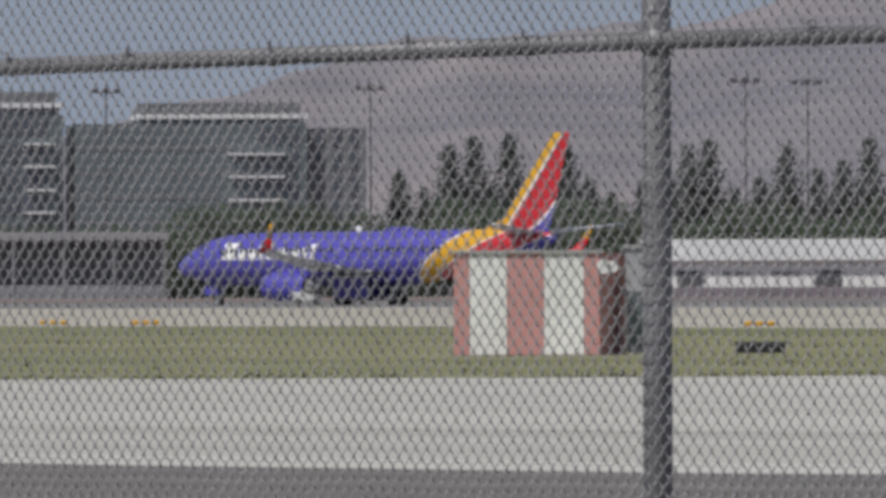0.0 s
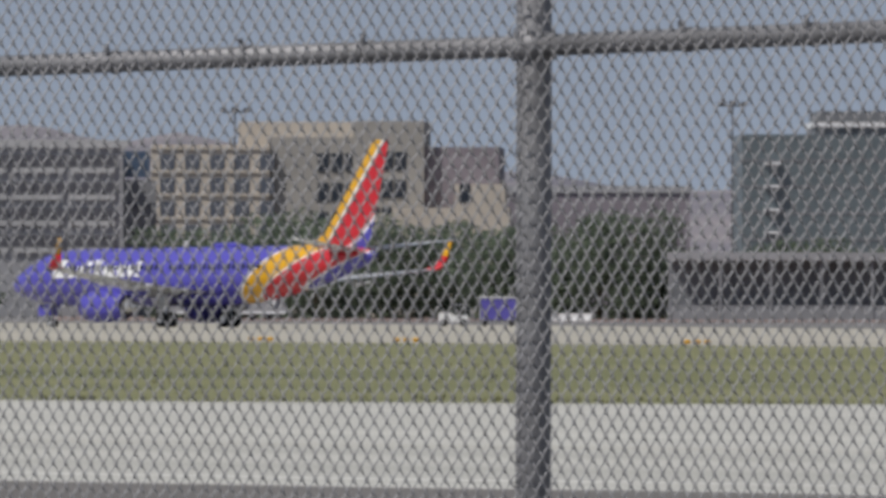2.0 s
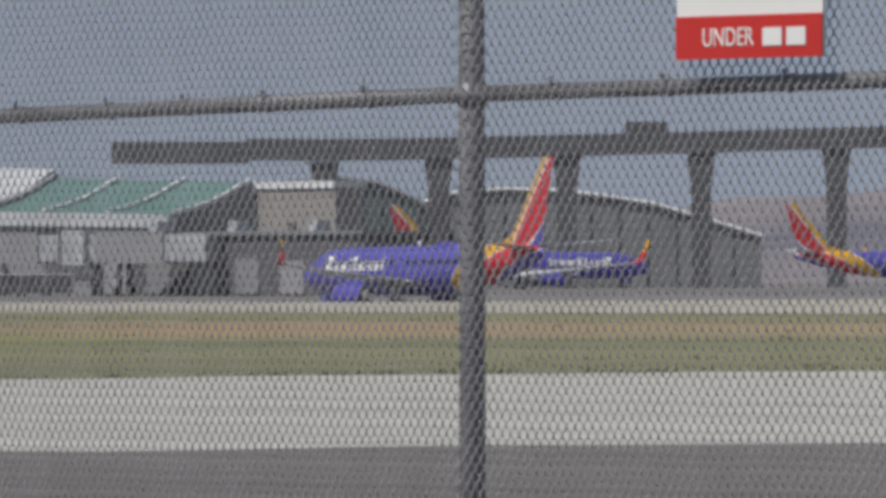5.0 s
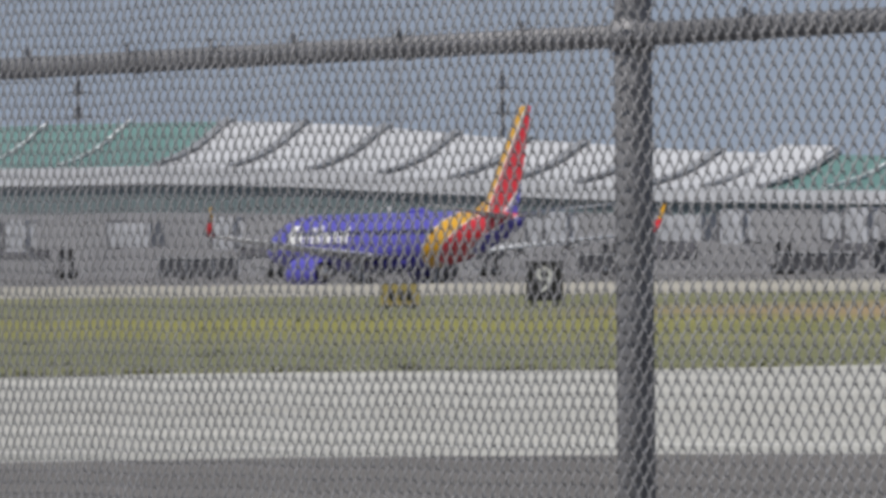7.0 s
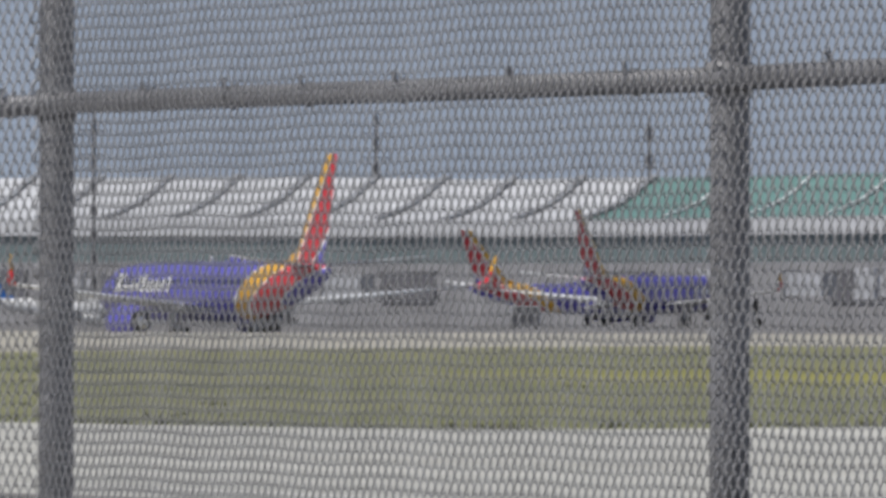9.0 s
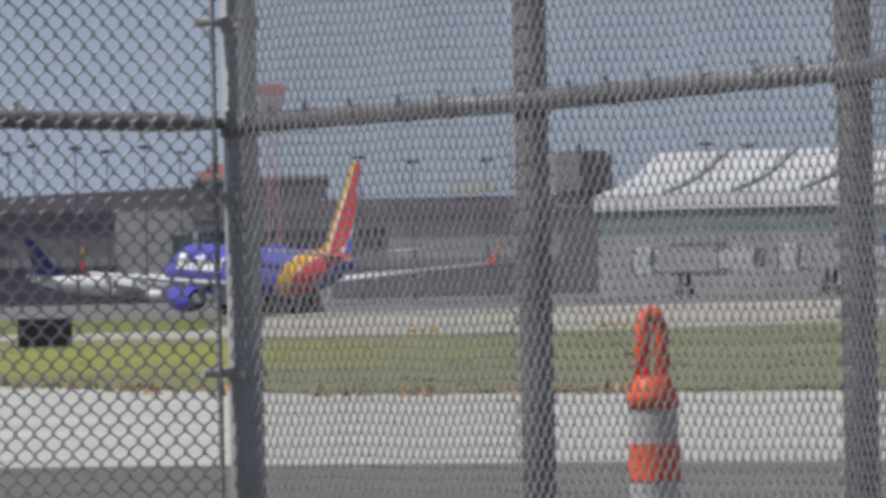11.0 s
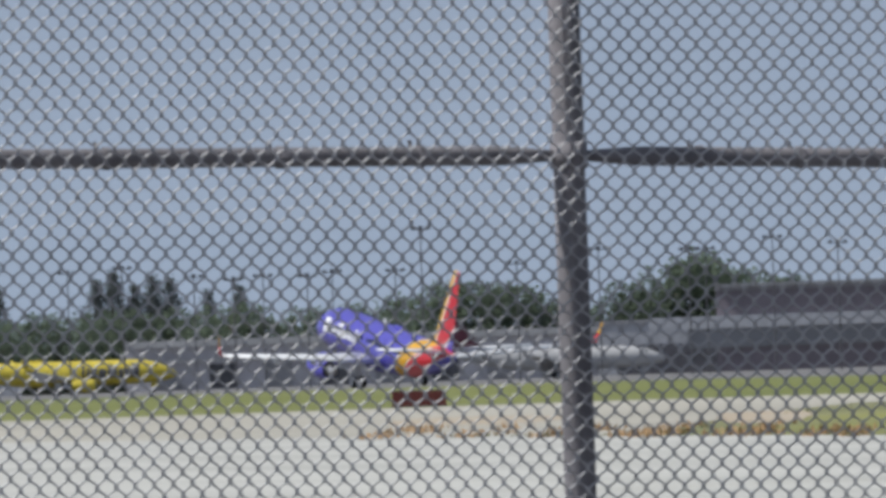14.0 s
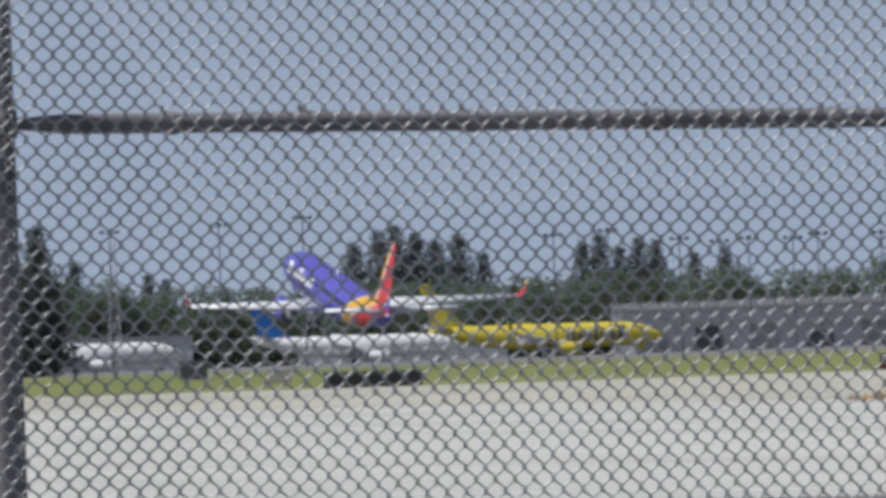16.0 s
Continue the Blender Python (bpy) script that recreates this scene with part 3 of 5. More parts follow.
def upright(sections):
    """A fin: sections of (leading x, trailing x, z, thickness)."""
    bm = bmesh.new()
    loft(bm, [[(x, z, y) for x, z, y in [(p[0], p[2] - 0, p[1]) for p in airfoil(le, te, zz, 0, t)]] for le, te, zz, t in sections])
    return bm


def jet(name, label, m, paint=None, titles=True, group="", gear=True, windows=False):
    """A twin-engined airliner, nose along local +x, wheels at z = 0."""
    c = dict(big_title=False, title=M_WHITE, fuse=M_FUSE, fin=M_FIN, engine=M_BLUE, tip=M_RED, tip2=M_YELLOW, wing=M_WING)
    c.update(paint or {})
    ob = thing(name, m, label, "airplane", group)
    bm = bmesh.new()
    loft(bm, fuselage_rings())
    body = part("fuselage", bm, c["fuse"], ob, smooth=True)
    bm = bmesh.new()
    loft(bm, [[(x, y, z) for x, y, z in ring] for ring in [
        [(4.5 - 9.5 * u, 2.25 * math.sin(math.pi * u) ** 0.6 * math.cos(a), 2.1 + 0.75 * math.sin(math.pi * u) ** 0.6 * math.sin(a)) for a in np.linspace(0, 2 * math.pi, 15)[:-1]] for u in np.linspace(0.02, 0.98, 10)]])
    part("belly_fairing", bm, c["wing"] if not titles else c["engine"], ob, smooth=True)
    # the cockpit glass
    bm = bmesh.new()
    for s in (-1, 1):
        for x0, x1, y0, y1, z in ((17.75, 17.15, 0.06, 0.78, 4.0), (17.1, 16.35, 0.82, 1.30, 4.05)):
            v = [(x0 + 0.03, s * y0, z), (x1 + 0.03, s * (y1 + 0.06), z), (x1 - 0.45, s * (y1 - 0.06), z + 0.52), (x0 - 0.55, s * y0, z + 0.52)]
            f = bm.faces.new([bm.verts.new(p) for p in v])
            bmesh.ops.solidify(bm, geom=[f], thickness=0.04)
    part("cockpit_window", bm, M_DARKGLASS, ob)
    # a wing each side with its pylon, engine and winglet
    for s in (1, -1):
        part("wing", surface([(4.6, -3.3, s * 1.5, 2.35, 0.95), (1.6, -3.2, s * 5.6, 2.75, 0.62), (-4.2, -5.9, s * 17.1, 3.95, 0.24)]), c["wing"], ob, smooth=True)
        bm = surface([(-4.25, -5.9, s * 17.1, 3.95, 0.24), (-4.8, -5.95, s * 17.45, 4.2, 0.18), (-5.5, -6.25, s * 17.62, 4.9, 0.10)])
        w = part("winglet", bm, c["tip"], ob, "upturned red and yellow wing tip", smooth=True)
        bm = surface([(-5.5, -6.25, s * 17.62, 4.9, 0.10), (-6.1, -6.45, s * 17.8, 5.95, 0.05)])
        part("winglet_tip", bm, c["tip2"], w, smooth=True)
        for y in (4.0, 8.0, 11.6):       # flap track fairings
            xx = -2.7 - 0.16 * (y - 4)
            bm = bmesh.new()
            tube(bm, [(xx + 1.6, s * y, 2.35 + 0.09 * y * 0.8), (xx + 0.4, s * y, 2.15 + 0.09 * y * 0.8), (xx - 0.9, s * y, 2.3 + 0.09 * y * 0.8)], [0.06, 0.22, 0.05], 8)
            part("flap_fairing", bm, c["wing"], ob, smooth=True)
        bm = bmesh.new()
        e = [(6.0, 0.84), (5.95, 0.93), (5.5, 1.05), (4.6, 1.10), (3.2, 1.02), (1.9, 0.78)]
        tube(bm, [(x, s * 4.85, 1.45) for x, r in e], [r for x, r in e], 24, caps=False)
        tube(bm, [(1.9, s * 4.85, 1.45), (1.9, s * 4.85, 1.45)], [0.78, 0.78], 24, caps=False)
        n = part("engine", bm, c["engine"], ob, smooth=True)
        bm = bmesh.new()
        tube(bm, [(6.02, s * 4.85, 1.45), (6.06, s * 4.85, 1.45), (5.97, s * 4.85, 1.45)], [0.93, 0.88, 0.80], 24, caps=False)
        part("intake_lip", bm, M_METAL, n, smooth=True)
        bm = bmesh.new()
        tube(bm, [(5.6, s * 4.85, 1.45), (5.62, s * 4.85, 1.45)], 0.84, 24)
        part("fan", bm, M_DARKV, n)
        bm = bmesh.new()
        tube(bm, [(2.4, s * 4.85, 1.45), (1.2, s * 4.85, 1.45), (0.5, s * 4.85, 1.45)], [0.6, 0.42, 0.12], 16)
        part("exhaust_cone", bm, M_METAL, n, smooth=True)
        part("pylon", boxes((-0.4, 4.6, s * 4.85 - 0.16, s * 4.85 + 0.16, 2.2, 2.75)), c["engine"], ob)
        part("tailplane", surface([(-14.3, -17.9, s * 0.5, 5.15, 0.34), (-17.9, -19.3, s * 7.1, 5.85, 0.14)]), c["wing"], ob, smooth=True)
    # the fin and its long dorsal fillet
    bm = bmesh.new()
    rings = []
    for le, te, z, t in ((-9.5, -17.6, 5.25, 0.10), (-11.6, -17.75, 5.62, 0.32), (-13.2, -18.0, 6.3, 0.42), (-18.2, -19.75, 12.5, 0.2), (-18.5, -19.7, 12.6, 0.1)):
        rings.append([(x, v, z) for x, v in [(p[0], p[2]) for p in airfoil(le, te, 0, 0, t)]])
    loft(bm, rings)
    part("fin", bm, c["fin"], ob, smooth=False)
    if titles:      # white title blocks on both sides
        for s in (1, -1):
            bm = bmesh.new()
            x = 13.4
            for i, (wd, hh, z0) in enumerate(((1.25, 1.25, 3.5), (0.85, 0.8, 3.5), (0.85, 0.8, 3.5), (0.6, 1.1, 3.5), (0.85, 1.2, 3.5), (1.25, 0.8, 3.5), (0.9, 0.8, 3.5), (0.7, 0.85, 3.5), (0.6, 1.1, 3.5))):
                wd, hh, z0 = wd * 1.22, hh * (1.9 if c["big_title"] else 1.0), z0 - (0.9 if c["big_title"] else 0.0)
                for k in range(5):
                    z = z0 + hh * k / 5
                    cut = 0.12 if k % 2 else 0.0
                    y0, y1 = (1.9 * math.sqrt(max(0, 1 - ((zz - 3.5) / 2.0) ** 2)) + 0.012 for zz in (z, z + hh / 5))
                    v = [(x - cut, s * y0, z), (x - wd + 0.18 + cut, s * y0, z), (x - wd + 0.18 + cut, s * y1, z + hh / 5), (x - cut, s * y1, z + hh / 5)]
                    bm.faces.new([bm.verts.new(p) for p in v])
                x -= wd
            part("title_block", bm, c["title"], ob, "painted title shapes")
    if windows:     # a row of cabin windows on each side
        me = pane_mesh(0.26, 0.36, M_DARKGLASS, 0.02)
        for sd in (1, -1):
            for k in range(44):
                x = 13.6 - 0.51 * k
                if 1.2 < x < 2.0:
                    continue
                shared("cabin_window", me, ob, Matrix.Translation((x, sd * 1.845, 3.98)) @ pose(0, 0, 0, sd * 13))
    bm = boxes((1.0, 1.5, -0.03, 0.03, 5.5, 5.95))
    part("antenna", bm, M_WHITE, ob)
    bm = bmesh.new()
    tube(bm, [(-1.0, 0, 5.4), (-2.0, 0, 5.62), (-4.0, 0, 5.62), (-5.2, 0, 5.4)], [0.05, 0.2, 0.2, 0.05], 10)
    part("radome", bm, c["engine"], ob, smooth=True)
    if gear:
        def wheel(x, y, r, w):
            bm = bmesh.new()
            tube(bm, [(x, y - w / 2, r), (x, y - w / 2 + 0.06, r), (x, y + w / 2 - 0.06, r), (x, y + w / 2, r)], [r * 0.85, r, r, r * 0.85], 20)
            tire = part("wheel", bm, M_BLACK, ob)
            bm = bmesh.new()
            tube(bm, [(x, y - w / 2 - 0.01, r), (x, y + w / 2 + 0.01, r)], r * 0.5, 14)
            part("hub", bm, M_METAL, tire)
        for s in (1, -1):
            for d in (-0.43, 0.43):
                wheel(0, s * 2.86 + d, 0.56, 0.40)
            bm = bmesh.new()
            tube(bm, [(0, s * 2.86, 0.56), (0.05, s * 2.8, 2.4)], 0.13, 10)
            tube(bm, [(0, s * 2.86 - 0.5, 0.56), (0, s * 2.86 + 0.5, 0.56)], 0.08, 8)
            part("main_strut", bm, M_METAL, ob)
            part("gear_door", boxes((-0.5, 0.6, s * 3.3 - 0.03, s * 3.3 + 0.03, 1.0, 2.3)), c["wing"], ob)
        for d in (-0.2, 0.2):
            wheel(15.6, d, 0.35, 0.2)
        bm = bmesh.new()
        tube(bm, [(15.6, 0, 0.35), (15.7, 0, 1.9)], 0.09, 8)
        part("nose_strut", bm, M_METAL, ob)
        for y in (-0.45, 0.4):
            part("nose_gear_door", boxes((15.3, 16.6, y, y + 0.05, 0.9, 1.7)), c["fuse"], ob)
    return ob


airliner = jet("airliner", "blue twin-engine airliner with red and yellow tail taking off", pose(-590, 620, 0, 0, 0, 181), windows=True)


# ---- hills and far ground ----
def hills():
    prof = [(20, 420), (36, 540), (40.5, 565), (41.3, 545), (42, 495), (42.6, 472), (43.3, 450), (43.7, 408), (44.2, 352), (45, 262), (46.5, 220), (47.5, 262), (48.5, 312), (49.2, 320), (50, 326), (50.6, 310), (51.5, 270), (53, 190), (55, 110), (58, 55), (66, 35), (80, 28), (110, 40)]
    bm = bmesh.new()
    grid = []
    for b in np.arange(22, 108, 0.12):
        h = curve(prof, b) * 4400 / 21200
        h *= 1 + 0.05 * noise.noise((b * 1.3, 0, 0)) + 0.018 * noise.noise((b * 6, 3, 0))
        col = []
        for k in range(11):
            u = k / 10
            fold = 1 + 0.10 * noise.noise((b * 2.2, u * 3.0, 5))
            col.append(bm.verts.new(spot(b, 3500 + 1250 * u, h * math.sin(u * math.pi / 2) ** 1.3 * fold if k else -1)))
        grid.append(col)
    for a, c in zip(grid, grid[1:]):
        for k in range(10):
            bm.faces.new((a[k], a[k + 1], c[k + 1], c[k]))
    bmesh.ops.recalc_face_normals(bm, faces=bm.faces)
    tagged(part("backdrop", bm, M_HILL, smooth=True), "dry brown hills behind the airport, coloured blue-grey for haze", "hills", kind="structure")


hills()


# ---- trees ----
def leaf_mesh(name, shape, n, size, material, seed):
    """A crown of many small leaf clumps; shape(u) gives points and scale."""
    rng = np.random.RandomState(seed)
    verts, faces = [], []
    for _ in range(n):
        p, s = shape(rng)
        for _ in range(4):
            a, b = rng.normal(size=3), rng.normal(size=3)
            a, b = a / np.linalg.norm(a) * size * s, b / np.linalg.norm(b) * size * s
            q = p + rng.normal(size=3) * size * 0.5
            i = len(verts)
            verts += [q - a * 0.6, q + b * 0.55, q + a * 0.6, q - b * 0.5]
            faces.append((i, i + 1, i + 2, i + 3))
    me = bpy.data.meshes.new(name)
    me.from_pydata([tuple(v) for v in verts], [], faces)
    me.materials.append(material)
    return me


def cone_shape(rng):
    u = rng.rand() ** 0.75
    r = (1 - u) ** 0.8 * 0.20 * (0.65 + 0.35 * abs(math.sin(u * 23))) + 0.012
    a = rng.rand() * 6.283
    k = math.sqrt(rng.rand()) * (1 + 0.25 * rng.normal())
    return np.array([r * k * math.cos(a), r * k * math.sin(a), 0.10 + 0.9 * u]), 1.1 - 0.6 * u


def round_shape(rng):
    lobes = [(0.12, 0.1, 0.08, 0.2), (-0.14, -0.1, 0.09, 0.2), (0, 0, 0.30, 0.26), (0.2, 0.2, 0.22, 0.2), (-0.22, -0.16, 0.22, 0.2), (0, 0, 0.62, 0.34), (0.22, 0.1, 0.52, 0.26), (-0.24, 0.05, 0.5, 0.26), (0.08, -0.2, 0.72, 0.24), (-0.1, 0.18, 0.78, 0.2), (0.3, -0.12, 0.38, 0.18), (-0.32, -0.1, 0.36, 0.18)]
    x, y, z, r = lobes[rng.randint(len(lobes))]
    v = rng.normal(size=3)
    v = v / np.linalg.norm(v) * r * (0.55 + 0.5 * rng.rand())
    return np.array([x, y, z]) + v * np.array([1, 1, 0.85]), 1.0


CONIFERS = [leaf_mesh("crown", cone_shape, 560, 0.032, M_CONIFER, i) for i in range(3)]
ROUNDS = [leaf_mesh("crown", round_shape, 1500, 0.031, M_LEAF, 10 + i) for i in range(3)]


def trunk_mesh(h):
    bm = bmesh.new()
    tube(bm, [(0, 0, -0.02), (0.01, 0, h * 0.5), (0, 0.01, h)], [0.022, 0.016, 0.005], 8)
    for k in range(4):
        a = k * 1.7
        tube(bm, [(0, 0, h * (0.4 + 0.12 * k)), (0.16 * math.cos(a), 0.16 * math.sin(a), h * (0.62 + 0.1 * k))], [0.008, 0.003], 5)
    me = bpy.data.meshes.new("trunk")
    bm.to_mesh(me)
    bm.free()
    me.materials.append(M_BARK)
    return me


TRUNK = trunk_mesh(0.8)
tree_rng = random.Random(4)


def tree(bearing, dist, height, wide=1.0, conifer=False, group="trees behind the apron"):
    kind = "dark slender conifer" if conifer else "green broad-crowned tree"
    ob = thing("conifer" if conifer else "tree", station(bearing, dist) @ pose(0, 0, 0, 0, 0, tree_rng.uniform(0, 360)), kind + " at the far edge of the airfield", "tree", group)
    s = Matrix.Diagonal((height * wide, height * wide, height, 1))
    shared("trunk", TRUNK, ob, s)
    shared("crown", tree_rng.choice(CONIFERS if conifer else ROUNDS), ob, s)


for b, h in ((43.22, 15), (43.1, 13), (42.98, 18), (42.86, 19), (42.77, 13), (42.69, 19.3), (42.6, 12), (42.52, 16), (42.42, 18.5), (42.3, 14), (42.2, 12.5), (42.05, 13.5), (41.92, 14), (41.83, 18), (41.73, 18.5), (41.6, 13), (41.48, 14), (41.35, 18), (41.2, 15), (41.08, 16), (40.95, 18.5), (40.8, 15), (40.6, 17)):
    tree(b, 1440, h, 1.15, True)
b = 43.9
while b > 40.4:
    tree(b, tree_rng.uniform(1310, 1350), tree_rng.uniform(8.5, 12), tree_rng.uniform(1.1, 1.5))
    b -= 0.2
b = 48.92
while b > 43.9:
    low = 46.6 > b > 44.3
    tree(b, tree_rng.uniform(1270, 1330), tree_rng.uniform(7.5, 9.5) if low else tree_rng.uniform(9.5, 12.5), tree_rng.uniform(1.1, 1.5))
    b -= 0.17
for b in (51.3, 51.0, 50.6, 50.2, 49.9):
    tree(b, 1290, tree_rng.uniform(4.5, 6), 1.5)
# the north end: a dark wood with tall conifers
for b, h in ((77.5, 17), (77.22, 22), (77.05, 18), (76.7, 15), (76.62, 14), (75.72, 20), (75.6, 22), (75.52, 23), (75.42, 21.5), (75.33, 20), (75.22, 21), (75.1, 17), (74.63, 19), (74.55, 20.5), (74.45, 18), (74.36, 20), (74.28, 19.5), (74.1, 17), (73.95, 18)):
    tree(b, 2720, h * 1.12 + curve([(73.5, 2), (75, 4.5)], b), 1.35, True)
b = 77.9
while b > 73.2:
    tree(b, tree_rng.uniform(2640, 2700), tree_rng.uniform(15.5, 20), tree_rng.uniform(1.1, 1.5))
    b -= 0.14
for b, h in ((73.05, 17.5), (72.9, 19), (72.75, 19), (72.6, 18), (72.45, 15), (72.3, 13), (72.12, 15), (71.98, 18), (71.85, 21), (71.74, 23), (71.62, 20), (71.48, 19), (71.35, 16)):
    tree(b, 2640, h * 1.22, 1.25)


# a stand of broad old conifers close to the far taxiway
for b, h, w in ((77.22, 24.5, 1.5), (77.32, 18, 1.6), (77.15, 15.5, 1.3), (77.5, 25, 1.6), (77.42, 19, 1.7), (77.62, 23, 1.6)):
    tree(b, 1990, h, w, True)
for b, d, h in ((77.02, 2640, 22), (76.93, 2640, 19), (76.84, 2640, 17), (77.26, 2010, 13), (77.4, 2010, 14)):
    tree(b, d, h, 1.2)


# ---- buildings ----
def rise(k, d):
    return k * d / 21200


def span(b0, b1, d):
    """Half the width between two bearings, and the middle bearing."""
    return radians(abs(b0 - b1)) * d / 2, (b0 + b1) / 2


def panes(ob, me, xs, zs, y):
    for z in zs:
        for x in xs:
            shared("window", me, ob, Matrix.Translation((x, y, z)))


def glass_office(b_left, b_top, b_right, d, z_body, z_top, wing=None, dark=(0.62, 1.0), fins=((0.5, 0.75),), z_fins=(), label=""):
    hw, mid = span(b_left, b_right, d)
    ob = thing("office_building", station(mid, d, 4), label, "office building", "glass office blocks")
    xt = -hw + radians(b_left - b_top) * d
    bm = boxes((-hw, hw, 0, 22, 0, z_body))
    part("wall", bm, M_GLASSWALL, ob)
    part("penthouse", boxes((xt, hw - 0.4, 1.2, 18, z_body, z_top - 1.9), (xt + 0.3, hw - 0.7, 1.0, 18, z_top - 1.2, z_top)), M_PENT, ob, "grey louvred rooftop storey")
    part("roof_band", boxes((xt - 0.2, hw + 0.1, 0.7, 18.3, z_top - 1.9, z_top - 1.3)), M_BAND, ob, "white metal roof edge")
    x0, x1 = -hw + 2 * hw * dark[0], -hw + 2 * hw * dark[1]
    # spandrels and storey lines over the curtain wall
    for k in range(1, 7):
        z = z_body * k / 7
        part("spandrel", boxes((-hw - 0.04, x0, -0.06, 0.3, z - 0.16, z + 0.16)), M_PENT, ob)
    me = pane_mesh(1.25, 2.0, M_GLASSDK)
    nx = int((x1 - x0) / 1.7)
    panes(ob, me, [x0 + 0.9 + i * 1.7 for i in range(nx)], [z_body * k / 7 - 2.4 for k in range(3, 8)], -0.05)
    for f0, f1 in fins:
        for z in z_fins:
            part("sunshade", boxes((-hw + 2 * hw * f0, -hw + 2 * hw * f1, -1.1, -0.1, z, z + 0.28)), M_BAND, ob, "white sunshade fin")
    if wing:
        ww = radians(b_right - wing[0]) * d
        w = part("wall", boxes((hw, hw + ww, 1.5, 20, 0, wing[1])), M_PENT, ob, "darker side wing")
        me = pane_mesh(0.8, 2.1, M_GLASSDK)
        for k in range(3, 8):
            for i in range(3):
                shared("window", me, w, Matrix.Translation((hw + ww * (i + 0.8) / 3.6, 1.45, z_body * k / 7 - 2.6)))
    return ob


glass_office(44.778, 44.46, 43.66, 1420, 20.7, 23.2, (43.37, 20.1), (0.78, 0.99), ((0.66, 0.90),), (16.9, 14.2, 11.4, 8.8), "pale grey-green glass office block with a darker side wing")
glass_office(46.193, 45.84, 44.835, 1420, 21.8, 24.6, None, (0.69, 0.99), ((0.075, 0.135), (0.86, 0.97)), (18.2, 15.5, 12.7, 10.0), "pale grey-green glass office block with white roof edge")


def tan_office():
    d = 1460
    mid = 48.2
    X = lambda b: radians(mid - b) * d
    Z = lambda h: 1.7 + rise(h, d)
    ob = thing("office_building", station(mid, d, -3), "tan stone office building with square windows and brown side wing", "office building")
    part("wall", boxes((X(49.03), X(48.46), 0, 20, 0, Z(280))), M_TAN, ob)
    part("wall", boxes((X(48.46), X(48.06), 1.0, 20, 0, Z(294))), M_BLOCK, ob)
    part("penthouse", boxes((X(48.62), X(48.06), 4, 18, Z(280), Z(322))), M_TAN, ob)
    part("wall", boxes((X(48.06), X(47.72), 0.3, 20, 0, Z(323))), M_BLOCK, ob)
    part("wall", boxes((X(47.72), X(47.36), 2, 20, 0, Z(277))), M_BROWN, ob)
    part("porch", boxes((X(48.08), X(47.86), -6, 0.2, 0, Z(158)), (X(47.86), X(47.3), -6, 1.5, 0, Z(168)), (X(47.56), X(47.32), -6, 2, Z(168), Z(210))), M_TAN, ob)
    me = pane_mesh(1.75, 2.0, M_GLASSDK)
    big = pane_mesh(1.3, 2.2, M_DARKGLASS)
    panes(ob, me, [X(49.03) + 2.0 + i * 3.05 for i in range(5)], [Z(280) - 3.2 - k * 2.85 for k in range(4)], 0.0)
    part("string_course", boxes(*[(X(49.03) - 0.1, X(48.46), -0.25, 0.1, Z(280) - 0.6 - k * 2.85, Z(280) - 0.25 - k * 2.85) for k in range(4)]), M_TAN, ob)
    panes(ob, big, [X(48.46) + 6.5 + i * 1.7 for i in range(3)], [Z(294) - 4.2 - k * 3.6 for k in range(3)], 0.95)
    panes(ob, big, [X(48.06) + 2.6 + i * 1.6 for i in range(3)], [Z(323) - 6 - k * 3.4 for k in range(3)], 0.25)
    panes(ob, big, [X(47.56) + 1.2], [Z(178)], -6.0)
    ob = thing("low_building", station(46.9, 1720), "long low brown flat-roofed building behind trees", "building")
    part("wall", boxes((-13.5, 13.8, 0, 20, 0, 18.2)), M_BROWN, ob)
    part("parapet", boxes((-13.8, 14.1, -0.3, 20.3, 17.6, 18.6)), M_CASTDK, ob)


tan_office()


